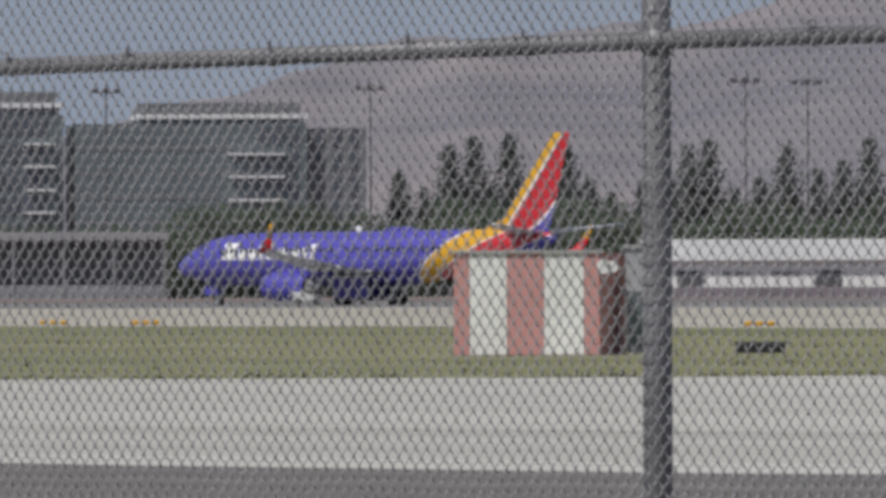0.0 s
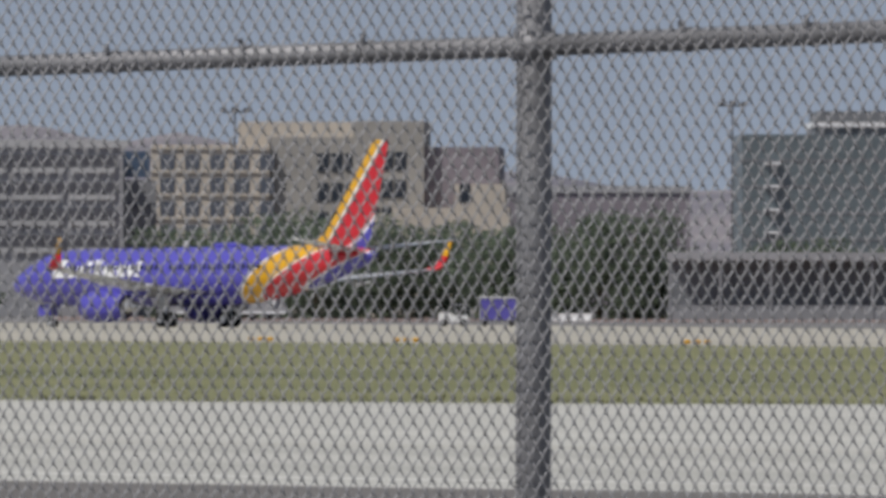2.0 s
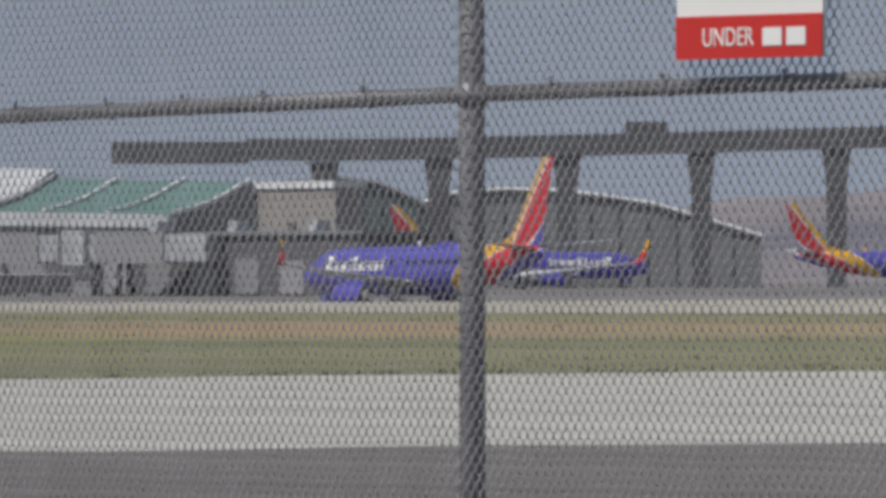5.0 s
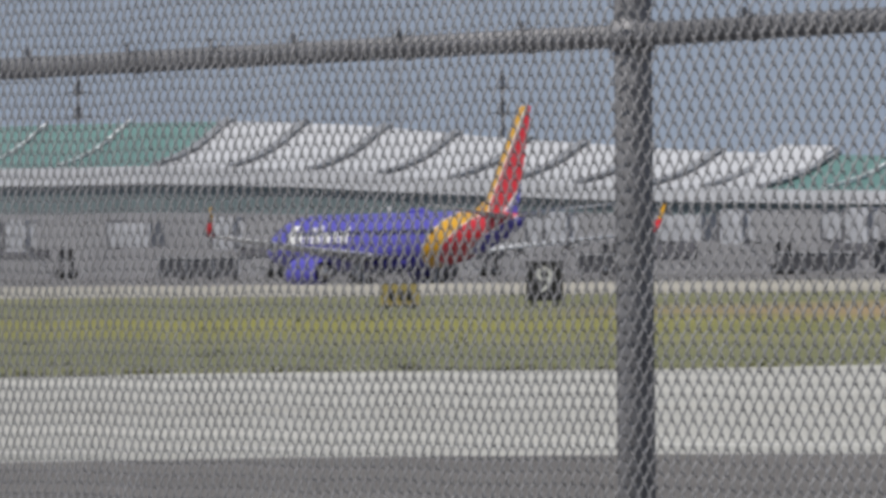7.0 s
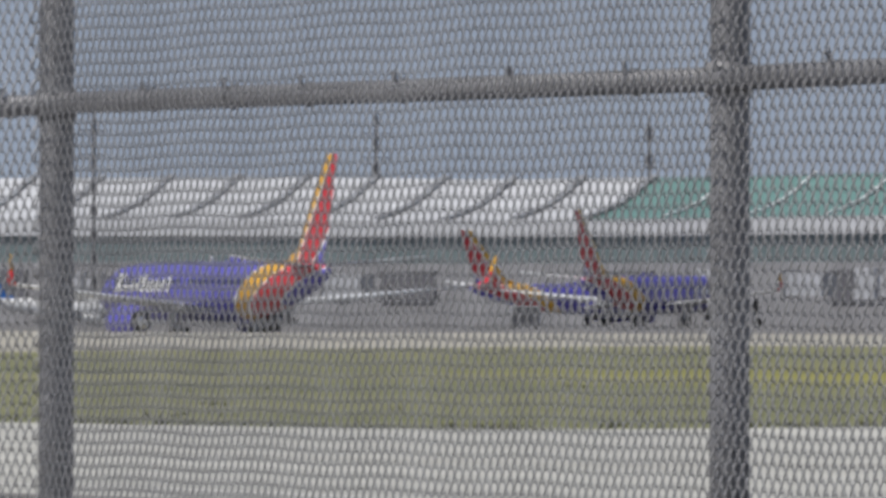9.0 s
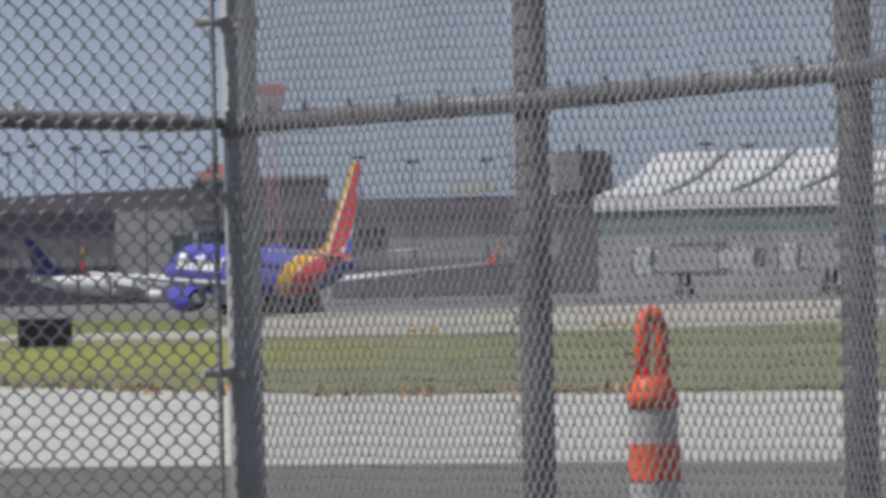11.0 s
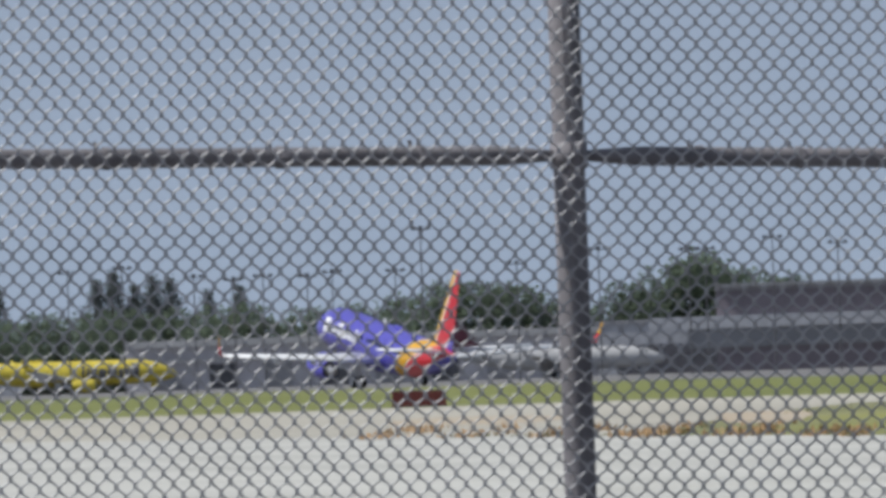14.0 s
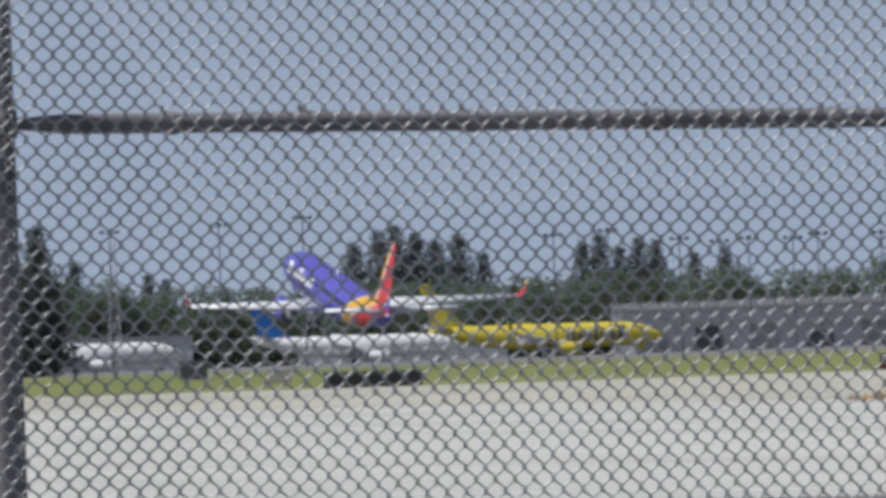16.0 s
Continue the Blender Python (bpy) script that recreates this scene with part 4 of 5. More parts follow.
def garage():
    d, mid = 1400, 50.5
    X = lambda b: radians(mid - b) * d
    Z = lambda h: 1.7 + rise(h, d)
    ob = thing("parking_garage", station(mid, d, 2), "grey precast concrete parking garage with dark open decks", "parking garage")
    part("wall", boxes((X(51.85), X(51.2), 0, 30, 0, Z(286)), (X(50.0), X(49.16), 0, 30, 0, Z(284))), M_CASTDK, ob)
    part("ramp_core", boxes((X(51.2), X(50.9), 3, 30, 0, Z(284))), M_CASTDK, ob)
    part("stair_tower", boxes((X(50.9), X(50.42), 1.0, 30, 0, Z(278)), (X(50.42), X(50.2), 0.5, 30, 0, Z(262)), (X(50.2), X(50.0), -0.6, 30, 0, Z(262))), M_CAST, ob, "paler concrete stair tower")
    part("crown_panel", boxes((X(50.6), X(50.0), -1.0, 3, Z(262), Z(284))), M_CAST, ob, "pale rooftop panel")
    rows = [Z(h) for h in (262, 214, 168, 120)]
    # dark slabs on the wall stand for shade inside the open decks
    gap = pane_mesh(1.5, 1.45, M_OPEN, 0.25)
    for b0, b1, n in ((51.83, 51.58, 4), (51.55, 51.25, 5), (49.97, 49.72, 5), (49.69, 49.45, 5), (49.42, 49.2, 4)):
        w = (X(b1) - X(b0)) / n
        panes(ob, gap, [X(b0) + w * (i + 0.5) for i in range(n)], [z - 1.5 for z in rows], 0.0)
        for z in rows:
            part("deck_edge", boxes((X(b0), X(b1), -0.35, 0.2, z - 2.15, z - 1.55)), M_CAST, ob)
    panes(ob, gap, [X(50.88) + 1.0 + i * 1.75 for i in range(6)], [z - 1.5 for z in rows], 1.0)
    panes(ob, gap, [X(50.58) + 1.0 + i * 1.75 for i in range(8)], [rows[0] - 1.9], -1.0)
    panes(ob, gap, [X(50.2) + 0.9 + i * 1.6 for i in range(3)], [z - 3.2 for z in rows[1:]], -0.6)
    part("parapet", boxes((X(51.9), X(51.15), -0.3, 0.4, Z(276), Z(292))), M_CAST, ob)
    part("parapet", boxes((X(50.02), X(49.14), -0.3, 0.4, Z(274), Z(288))), M_CAST, ob)
    link = thing("link_building", station(49.1, 1420), "narrow dark glazed link building", "building")
    part("wall", boxes((-2.4, 2.4, 0, 10, 0, Z(220))), M_SLATE, link)
    part("glazing", boxes((-1.9, 1.6, -0.15, 0.1, Z(225), Z(272))), M_BLUEGLASS, link)
    for k in range(4):
        part("glazing_bar", boxes((-2.4, 2.4, -0.2, 0.0, 4 + k * 3.0, 4.5 + k * 3.0)), M_GLASSDK, link)


garage()


def guideway():
    """A long elevated concrete deck on tapered piers."""
    d = 1900
    ob = thing("elevated_walkway", station(54.5, d), "long grey elevated concrete walkway on tapered piers", "walkway")
    zt = lambda b: 1.7 + rise(curve([(51.8, 282), (54.5, 257), (57.1, 238)], b), d)
    for b1 in np.arange(57.07, 51.9, -0.65):
        b0 = max(51.85, b1 - 0.65)
        bm = bmesh.new()
        x0, x1 = radians(54.5 - b1) * d, radians(54.5 - b0) * d
        v = box(bm, x0, x1, -2, 4, 0, 1)
        for q in v:
            t = zt(b1) if abs(q.co.x - x0) < 1e-6 else zt(b0)
            q.co.z = t if q.co.z > 0.5 else t - 3.4
        part("deck", bm, M_WALK, ob)
    for b in (56.05, 55.5, 54.885, 54.24, 53.59, 52.94, 52.29):
        x = radians(54.5 - b) * d
        t = zt(b) - 3.4
        bm = bmesh.new()
        loft(bm, [[(x - w, -1.5, z), (x + w, -1.5, z), (x + w, 2.5, z), (x - w, 2.5, z)] for z, w in ((0, 1.5), (t * 0.75, 1.6), (t, 2.3))])
        part("pier", bm, M_WALK, ob)
    part("plant_box", boxes((radians(54.5 - 54.6) * d, radians(54.5 - 54.4) * d, 0, 3, zt(54.5) - 0.05, zt(54.5) + 1.8)), M_WALK, ob)


guideway()


def arched_hall(b_l, b_r, d, zs, label, clad=None, edge=None):
    """A hall under a broad arched roof with a pale eave line."""
    hw, mid = span(b_l, b_r, d)
    ob = thing("arched_hall", station(mid, d), label, "terminal hall")
    prof = [(-hw + 2 * hw * u, 1.7 + rise(h, d)) for u, h in zs]
    bm = bmesh.new()
    loft(bm, [[(x, y, z) for x, z in prof] + [(prof[-1][0], y, 0), (prof[0][0], y, 0)] for y in (0, 40)])
    part("wall", bm, clad or M_SLATE, ob)
    bm = bmesh.new()
    tube(bm, [(x, -0.3, z) for x, z in prof], 0.42, 6)
    part("eave", bm, edge or M_BAND, ob)
    for k in range(1, 12):
        x = -hw + 2 * hw * k / 12
        z = float(np.interp(x, [p[0] for p in prof], [p[1] for p in prof]))
        part("mullion", boxes((x - 0.12, x + 0.12, -0.25, 0.1, 0, z - 0.5)), M_PENT, ob)
    return ob


arched_hall(56.5, 55.42, 1900, ((0, 138), (0.25, 171), (0.5, 177), (0.66, 168), (0.82, 140), (0.93, 107), (1.0, 74)), "dark green-grey arched hall beside the concourse", M_TEALDK, M_SLATE)
arched_hall(55.6, 53.95, 1960, ((0, 132), (0.1, 151), (0.25, 158), (0.4, 155), (0.53, 147), (0.69, 131), (0.83, 106), (1.0, 74)), "dark slate arched terminal hall with pale roof edge")
arched_hall(52.66, 49.6, 1990, ((0, 62), (0.12, 100), (0.25, 140), (0.4, 165), (0.6, 175), (1.0, 160)), "dark slate arched hall rising behind the garage")


def terminal():
    """The concourse: wave-roofed bays, pale and teal, over a fascia, a dark glazed band and a plain wall."""
    TOPS = [(56.0, 10.9), (57, 11.6), (58, 12.6), (59, 14.6), (59.6, 16.2), (60.2, 17.1), (61, 17.3), (62, 17.2), (63, 17.4), (64, 18.2), (66.6, 19.4)]
    edges = [56.436, 56.75, 57.06, 57.377, 57.642, 57.928, 58.25, 58.568, 58.84, 59.18, 59.516, 59.9, 60.262, 60.728, 61.12, 61.507, 61.9, 62.276, 62.608, 62.939]
    while edges[-1] < 66.3:
        edges.append(round(edges[-1] + 0.3257, 3))
    teal = {0, 1, 2, 12, 13, 14, 15, 16}
    ob = new("terminal")
    ob.matrix_basis = Matrix.Translation((-1180, 654, 0))
    tagged(ob, "long airport concourse with wave-shaped pale and teal roof bays", "airport terminal")
    inv = Vector((-1180, 654, 0))
    depth = Vector((0.0, 9.2, 0))

    def ridge(b):
        return spot(b, 654 / math.cos(radians(b)), curve(TOPS, b)) - inv

    prof = [(0.0, 0.0), (0.25, 0.14), (0.5, 0.34), (0.7, 0.58), (0.86, 0.82), (1.0, 1.0)]
    def eave(b):
        return 0.715 * curve(TOPS, b)

    for i, (a, c) in enumerate(zip(edges, edges[1:])):
        lift = 0.9 if i == 3 else 0.0
        bm = bmesh.new()
        rows = []
        for u, v in prof:
            r = []
            for s in (0, 0.5, 1):
                bb = a + (c - a) * s
                p = ridge(bb) - depth * (1 - u)
                p.z = eave(bb) + (curve(TOPS, bb) + lift - eave(bb)) * v
                r.append(bm.verts.new(p))
            rows.append(r)
        for r0, r1 in zip(rows, rows[1:]):
            for k in range(2):
                bm.faces.new((r0[k], r0[k + 1], r1[k + 1], r1[k]))
        g = bmesh.ops.extrude_face_region(bm, geom=bm.faces[:])
        bmesh.ops.translate(bm, vec=(0, 0.3, -0.45), verts=[v for v in g["geom"] if isinstance(v, bmesh.types.BMVert)])
        bmesh.ops.recalc_face_normals(bm, faces=bm.faces)
        part("roof_bay", bm, M_ROOFT if i in teal else M_ROOFW, ob, "teal metal roof bay" if i in teal else "pale metal roof bay", smooth=False)
        # the rib between two bays
        bm = bmesh.new()
        pts = []
        for u, v in prof:
            p = ridge(a) - depth * (1 - u)
            p.z = eave(a) + (curve(TOPS, a) - eave(a)) * v + 0.12
            pts.append(p)
        thin = i in teal and i not in (12,)
        for p0, p1 in zip(pts, pts[1:]):
            w = Vector((0.25 if thin else 1.05, 0, 0))
            q = [bm.verts.new(x) for x in (p0 - w, p0 + w, p1 + w, p1 - w)]
            bm.faces.new(q)
        g = bmesh.ops.extrude_face_region(bm, geom=bm.faces[:])
        bmesh.ops.translate(bm, vec=(0, -0.05, 0.3), verts=[v for v in g["geom"] if isinstance(v, bmesh.types.BMVert)])
        bmesh.ops.recalc_face_normals(bm, faces=bm.faces)
        part("roof_rib", bm, M_BAND if thin else M_RIB, ob)
    # wall bands under the eave, bay by bay
    bays = edges
    for i, (a, c) in enumerate(zip(bays, bays[1:])):
        p, q = ridge(a) - depth, ridge(c) - depth
        for name, z0, z1, out, m in (("fascia", 0.60, 0.715, -0.6, M_ROOFW), ("glazing_band", 0.42, 0.60, 0.2, M_TEALDK), ("wall", 0.0, 0.42, -0.1, M_TERM)):
            bm = bmesh.new()
            box(bm, 0, 1, 0, 1, 0, 1)
            for v in bm.verts:
                e = q if v.co.x < 0.5 else p
                v.co = (e.x, e.y + out + (9.0 if v.co.y > 0.5 else 0.0), (p.z if v.co.x > 0.5 else q.z) * (z1 if v.co.z > 0.5 else z0))
            bmesh.ops.recalc_face_normals(bm, faces=bm.faces)
            part(name, bm, m, ob)
        if i % 3 == 1:      # loading openings in the wall, their inner shade set on as dark slabs
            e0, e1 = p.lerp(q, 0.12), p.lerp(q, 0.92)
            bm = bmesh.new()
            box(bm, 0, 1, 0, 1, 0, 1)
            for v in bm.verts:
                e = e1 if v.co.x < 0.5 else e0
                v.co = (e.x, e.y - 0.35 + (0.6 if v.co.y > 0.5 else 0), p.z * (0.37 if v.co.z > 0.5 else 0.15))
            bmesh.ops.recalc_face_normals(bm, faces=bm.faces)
            part("loading_opening", bm, M_OPEN, ob)
    # the gable that ends the last bay, and a flat block behind it
    g = ridge(edges[0])
    t, e = g.z, eave(edges[0])
    bm = bmesh.new()
    loft(bm, [[(g.x + dx, g.y - 9.2 * (1 - u), e + (t - e) * v) for u, v in prof] + [(g.x + dx, g.y, 0), (g.x + dx, g.y - 9.2, 0)] for dx in (0.02, 0.35)])
    part("gable", bm, M_TERM, ob)
    blk = thing("end_block", Matrix.Translation((-985.6, 654.6, 0)), "plain grey-brown block closing the concourse", "building")
    part("wall", boxes((0, 14.2, 0, 3, 0, 11.0)), M_BLOCK, blk)
    part("cornice", boxes((-0.2, 14.4, -0.3, 3.2, 10.6, 11.3)), M_BAND, blk)
    part("door", boxes((6.0, 7.2, -0.15, 0.2, 5.4, 7.2)), M_DARKV, blk)

    svc = thing("service_block", Matrix.Translation((-987, 636, 0)), "low dark grey service building under the concourse", "building")
    part("wall", boxes((0, 48, 0, 7.5, 0, 5.9)), M_DARKV, svc)
    part("roof", boxes((-0.4, 48.4, -0.5, 7.6, 5.9, 6.25)), M_RIB, svc)
    for k in range(6):
        part("shutter_door", boxes((2.5 + k * 7.8, 6.6 + k * 7.8, -0.15, 0.1, 0.2, 3.4 + 0.3 * (k % 2))), M_SLATE if k % 2 else M_CASTDK, svc)
    for k in range(3):
        part("vent_box", boxes((9 + k * 14, 10.4 + k * 14, 1, 2.6, 6.25, 7.3)), M_GREYV, svc)


terminal()


def jet_bridge(bearing, d, length, turn=-35):
    ob = thing("jet_bridge", station(bearing, d, turn), "grey boarding bridge on a wheeled column", "jet bridge", "boarding bridges along the concourse")
    part("tunnel", boxes((-length / 2, length / 2, -1.4, 1.4, 3.4, 6.0)), M_GREYV, ob)
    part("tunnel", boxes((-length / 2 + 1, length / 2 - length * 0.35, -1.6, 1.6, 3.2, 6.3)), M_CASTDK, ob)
    part("cab", boxes((-length / 2 - 2.6, -length / 2, -2.0, 2.0, 3.0, 6.4)), M_GREYV, ob)
    part("bellows", boxes((-length / 2 - 3.2, -length / 2 - 2.6, -1.8, 1.8, 3.1, 6.2)), M_DARKV, ob)
    bm = bmesh.new()
    tube(bm, [(-length * 0.25, -0.9, 0.3), (-length * 0.25, -0.9, 3.4)], 0.3, 8)
    tube(bm, [(-length * 0.25, 0.9, 0.3), (-length * 0.25, 0.9, 3.4)], 0.3, 8)
    part("column", bm, M_DARKV, ob)
    for y in (-1.2, 1.2):
        bm = bmesh.new()
        tube(bm, [(-length * 0.25, y - 0.25, 0.5), (-length * 0.25, y + 0.25, 0.5)], 0.5, 12)
        part("wheel", bm, M_BLACK, ob)
    part("stair", boxes(*[(-length / 2 + 0.2 + 0.35 * k, -length / 2 + 0.6 + 0.35 * k, -2.6, -1.6, 3.1 - 0.3 * k, 3.2 - 0.3 * k) for k in range(10)]), M_GREYV, ob)


for b, n in ((56.9, 14), (57.5, 14), (58.3, 16), (58.9, 14), (59.9, 16), (60.9, 16), (61.7, 14), (63.9, 16), (64.7, 16), (65.6, 16), (66.3, 16)):
    jet_bridge(b, 632 / math.cos(radians(b)), n)


def west_buildings():
    """The older concourse, hangars and blocks at the north end."""
    def block(name, b0, b1, d, z, m, label, category="building", extra=None, z0=0.0, turn=0):
        hw, mid = span(b0, b1, d)
        ob = thing(name, station(mid, d, turn), label, category)
        part("wall", boxes((-hw, hw, 0, 18, z0, z)), m, ob)
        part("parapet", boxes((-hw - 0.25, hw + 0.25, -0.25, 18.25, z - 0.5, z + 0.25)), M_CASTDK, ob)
        return ob, hw

    Z = lambda h, d: 1.7 + rise(h, d)
    # dark tower at the end of the wave roof, with a stepped crown
    ob, hw = block("lookout_tower", 67.0, 66.80, 2350, Z(140, 2350), M_BROWN, "dark brown stepped tower block on the concourse", "tower")
    bm = bmesh.new()
    for z0, z1, r in ((Z(140, 2350), Z(170, 2350), 4.6), (Z(165, 2350), Z(228, 2350), 6.4), (Z(228, 2350), Z(236, 2350), 5.4)):
        tube(bm, [(0, 5, z0), (0, 5, z1)], r, 8)
    part("crown", bm, M_BROWN, ob, "dark eight-sided upper storey")
    part("vent", boxes((-0.4, 0.4, 4, 5, Z(236, 2350), Z(250, 2350))), M_DARKV, ob)
    # the old concourse between the towers
    d = 2380
    ob, hw = block("concourse", 68.75, 66.62, d, Z(125, d), M_CAST, "old flat-roofed concourse with a dark window strip", "airport terminal")
    part("roof", boxes((-hw, hw - 4, -0.8, 18, Z(125, d) + 0.26, Z(160, d))), M_BROWN, ob, "dark brown roof storey")
    part("window_strip", boxes((-hw + 1, -hw + 38, -0.2, 0.2, Z(62, d), Z(108, d))), M_OPEN, ob)
    for k in range(12):
        part("mullion", boxes((-hw + 2 + k * 3.05, -hw + 2.4 + k * 3.05, -0.35, 0.0, Z(60, d), Z(110, d))), M_BROWN, ob)
    part("sign_band", boxes((-hw + 51, -hw + 61, -1.1, -0.6, Z(165, d), Z(190, d))), M_SIGNWHITE, ob)
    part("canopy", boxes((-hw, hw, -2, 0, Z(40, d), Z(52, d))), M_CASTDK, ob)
    ob, hw = block("roof_house", 68.75, 68.1, 2410, Z(200, 2410), M_BROWN, "brown peaked rooftop plant houses")
    part("roof", boxes((-hw + 1, -hw + 13, 2, 12, Z(200, 2410), Z(216, 2410)), (-hw + 4, -hw + 10, 3, 10, Z(216, 2410), Z(228, 2410))), M_FADED, ob)
    # the dark building with a rising roof line
    d = 2430
    hw, mid = span(70.62, 68.6, d)
    ob = thing("concourse", station(mid, d), "dark brown older concourse with rising roof line and white gable wall", "airport terminal")
    bm = bmesh.new()
    loft(bm, [[(-hw, y, 0), (hw, y, 0), (hw, y, Z(190, d)), (0, y, Z(178, d)), (-hw, y, Z(128, d))] for y in (0, 20)])
    part("wall", bm, M_BROWN, ob)
    part("white_wall", boxes((hw - 22, hw, -0.4, 0.2, Z(20, d), Z(146, d))), M_CAST, ob, "pale plastered wall")
    part("dark_opening", boxes((hw - 10.5, hw - 0.2, -0.7, 0.0, Z(42, d), Z(104, d))), M_TEALDK, ob)
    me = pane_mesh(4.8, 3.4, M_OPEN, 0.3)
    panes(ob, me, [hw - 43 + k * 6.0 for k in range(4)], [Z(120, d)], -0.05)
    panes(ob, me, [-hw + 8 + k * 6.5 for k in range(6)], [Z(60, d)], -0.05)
    part("canopy", boxes((-hw, hw - 22.5, -1.6, 0, Z(52, d), Z(70, d))), M_CASTDK, ob)
    ob, hw = block("control_block", 70.40, 70.11, 2450, Z(203, 2450), M_BROWN, "dark brown windowless block above the hangars")
    part("wall", boxes((hw, hw + 6.4, 1, 14, 0, Z(165, 2450))), M_BROWN, ob)
    part("wall", boxes((-hw - 7, -hw, 1, 14, 0, Z(170, 2450))), M_BLOCK, ob)
    # hangars further left
    d = 2480
    ob, hw = block("hangar", 71.68, 70.42, d, Z(132, d), M_BROWN, "long brown hangar with a flat roof", "hangar")
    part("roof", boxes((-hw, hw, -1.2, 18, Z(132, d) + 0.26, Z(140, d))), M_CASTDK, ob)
    part("glazing_band", boxes((-hw - 6, hw, -0.9, 0, Z(28, d), Z(62, d))), M_SLATE, ob)
    part("canopy", boxes((-hw - 14, hw, -1.5, 0, Z(62, d), Z(84, d))), M_GREYV, ob)
    ob, hw = block("hangar", 72.25, 71.5, 2520, Z(80, 2520), M_GREYV, "pale grey low hangar", "hangar")
    part("door", boxes((-hw + 4, hw - 6, -0.2, 0.2, 0, Z(38, 2520))), M_OPEN, ob)
    d = 2560
    ob, hw = block("cargo_building", 74.5, 72.0, d, Z(72, d), M_SIDING, "long pale grey cargo building with dark doors", "warehouse")
    part("eave", boxes((-hw, hw, -1.5, 0, Z(62, d), Z(72, d))), M_CAST, ob)
    for k in range(9):
        x = -hw + 6 + k * 11.8
        part("dock_door", boxes((x, x + 5.8, -0.3, 0.2, 0.3, Z(30, d) if k % 3 else Z(14, d))), M_DARKV if k % 2 else M_CASTDK, ob)
    part("pipe_rack", boxes((-hw, hw, -2.0, -1.4, Z(34, d), Z(40, d))), M_CASTDK, ob)
    ob, hw = block("cargo_building", 76.0, 75.0, 2600, Z(30, 2600), M_GREYV, "pale low cargo shed behind parked aircraft", "warehouse")
    ob, hw = block("cargo_building", 77.6, 76.5, 2600, Z(45, 2600), M_GREYV, "pale low cargo shed at the wood's edge", "warehouse")


west_buildings()


def low_shed():
    """The long pale low building on the right, with a grey roof and square dark doors."""
    d = 1200
    hw, mid = span(42.05, 40.2, d)
    ob = thing("low_shed", station(mid, d), "long cream low building with grey roof and dark square doors", "building")
    Z = lambda h: 1.7 + rise(h, d)
    part("wall", boxes((-hw, hw, 0, 12, 0.0, Z(36))), M_HUTW, ob)
    bm = bmesh.new()
    loft(bm, [[(-hw - 0.4, -0.8, Z(36)), (hw + 0.4, -0.8, Z(36)), (hw + 0.4, 4, Z(74)), (-hw - 0.4, 4, Z(74))], [(-hw - 0.4, 13, Z(36)), (hw + 0.4, 13, Z(36)), (hw + 0.4, 8, Z(74)), (-hw - 0.4, 8, Z(74))]])
    part("roof", bm, M_CAST, ob)
    for x0, w in ((-hw + 3.5, 2.6), (-hw + 17.5, 2.6), (-hw + 27, 2.6)):
        part("door", boxes((x0, x0 + w, -0.15, 0.15, Z(-10), Z(18))), M_DARKV, ob)
    for x0 in (-hw + 8, -hw + 13):
        part("louvre", boxes((x0, x0 + 2.8, -0.12, 0.1, Z(10), Z(16))), M_TERM, ob)
    part("base_wall", boxes((-hw - 6, hw, -2.6, -2.2, 0, Z(-12))), M_BROWN, ob)


low_shed()


def covered_walk():
    """A long pale flat roof on slim columns over a dark open ground floor."""
    d = 1235
    hw, mid = span(46.55, 44.35, d)
    ob = thing("covered_walk", station(mid, d), "long grey flat roof on slim columns before the trees", "canopy")
    part("roof", boxes((-hw, hw, -2.5, 3.0, 6.1, 7.0)), M_CAST, ob)
    part("fascia", boxes((-hw - 0.1, hw + 0.1, -2.7, -2.5, 6.2, 7.0)), M_CASTDK, ob)
    # added dark wall stands for the shade under the roof
    part("shade_wall", boxes((-hw, hw, 2.4, 2.7, 0, 6.1)), M_PENT, ob)
    part("base_wall", boxes((-hw, hw, -2.2, -1.9, 0, 1.5)), M_SLATE, ob)
    n = int(2 * hw / 5.2)
    for k in range(n + 1):
        x = -hw + 0.2 + (2 * hw - 0.4) * k / n
        part("column", boxes((x - 0.14, x + 0.14, -2.3, -2.0, 0, 6.1)), M_SLATE, ob)


covered_walk()


def barriers():
    """Low white water-filled barriers in a row on the apron."""
    for k in range(5):
        ob = thing("barrier", station(47.14 - 0.045 * k, 1115), "low white plastic barrier in a row on the apron", "barrier", "apron barriers")
        bm = bmesh.new()
        loft(bm, [[(x, -w, z) for x in (-0.78, 0.78)] + [(x, w, z) for x in (0.78, -0.78)] for z, w in ((0, 0.3), (0.2, 0.28), (0.35, 0.12), (0.75, 0.1))])
        part("body", bm, M_WHITE, ob)


barriers()


# ---- poles and masts ----
def mast(bearing, h, d=1300, arms=2, name="light_mast", group="apron light masts"):
    top = 1.7 + rise(h, d)
    ob = thing(name, station(bearing, d), "slim grey steel light mast with a floodlight head", "light mast", group)
    bm = bmesh.new()
    tube(bm, [(0, 0, 0), (0, 0, top - 0.3)], [0.16, 0.09], 8)
    part("pole", bm, M_MAST, ob)
    w = 1.5 if arms == 2 else 0.8
    part("crossarm", boxes((-w, w, -0.1, 0.1, top - 0.45, top - 0.3)), M_MAST, ob)
    for k in range(-1, 2):
        part("floodlight", boxes((k * w * 0.85 - 0.38, k * w * 0.85 + 0.38, -0.35, 0.3, top - 0.32, top + 0.06 + 0.12 * (k == 0))), M_MAST, ob)


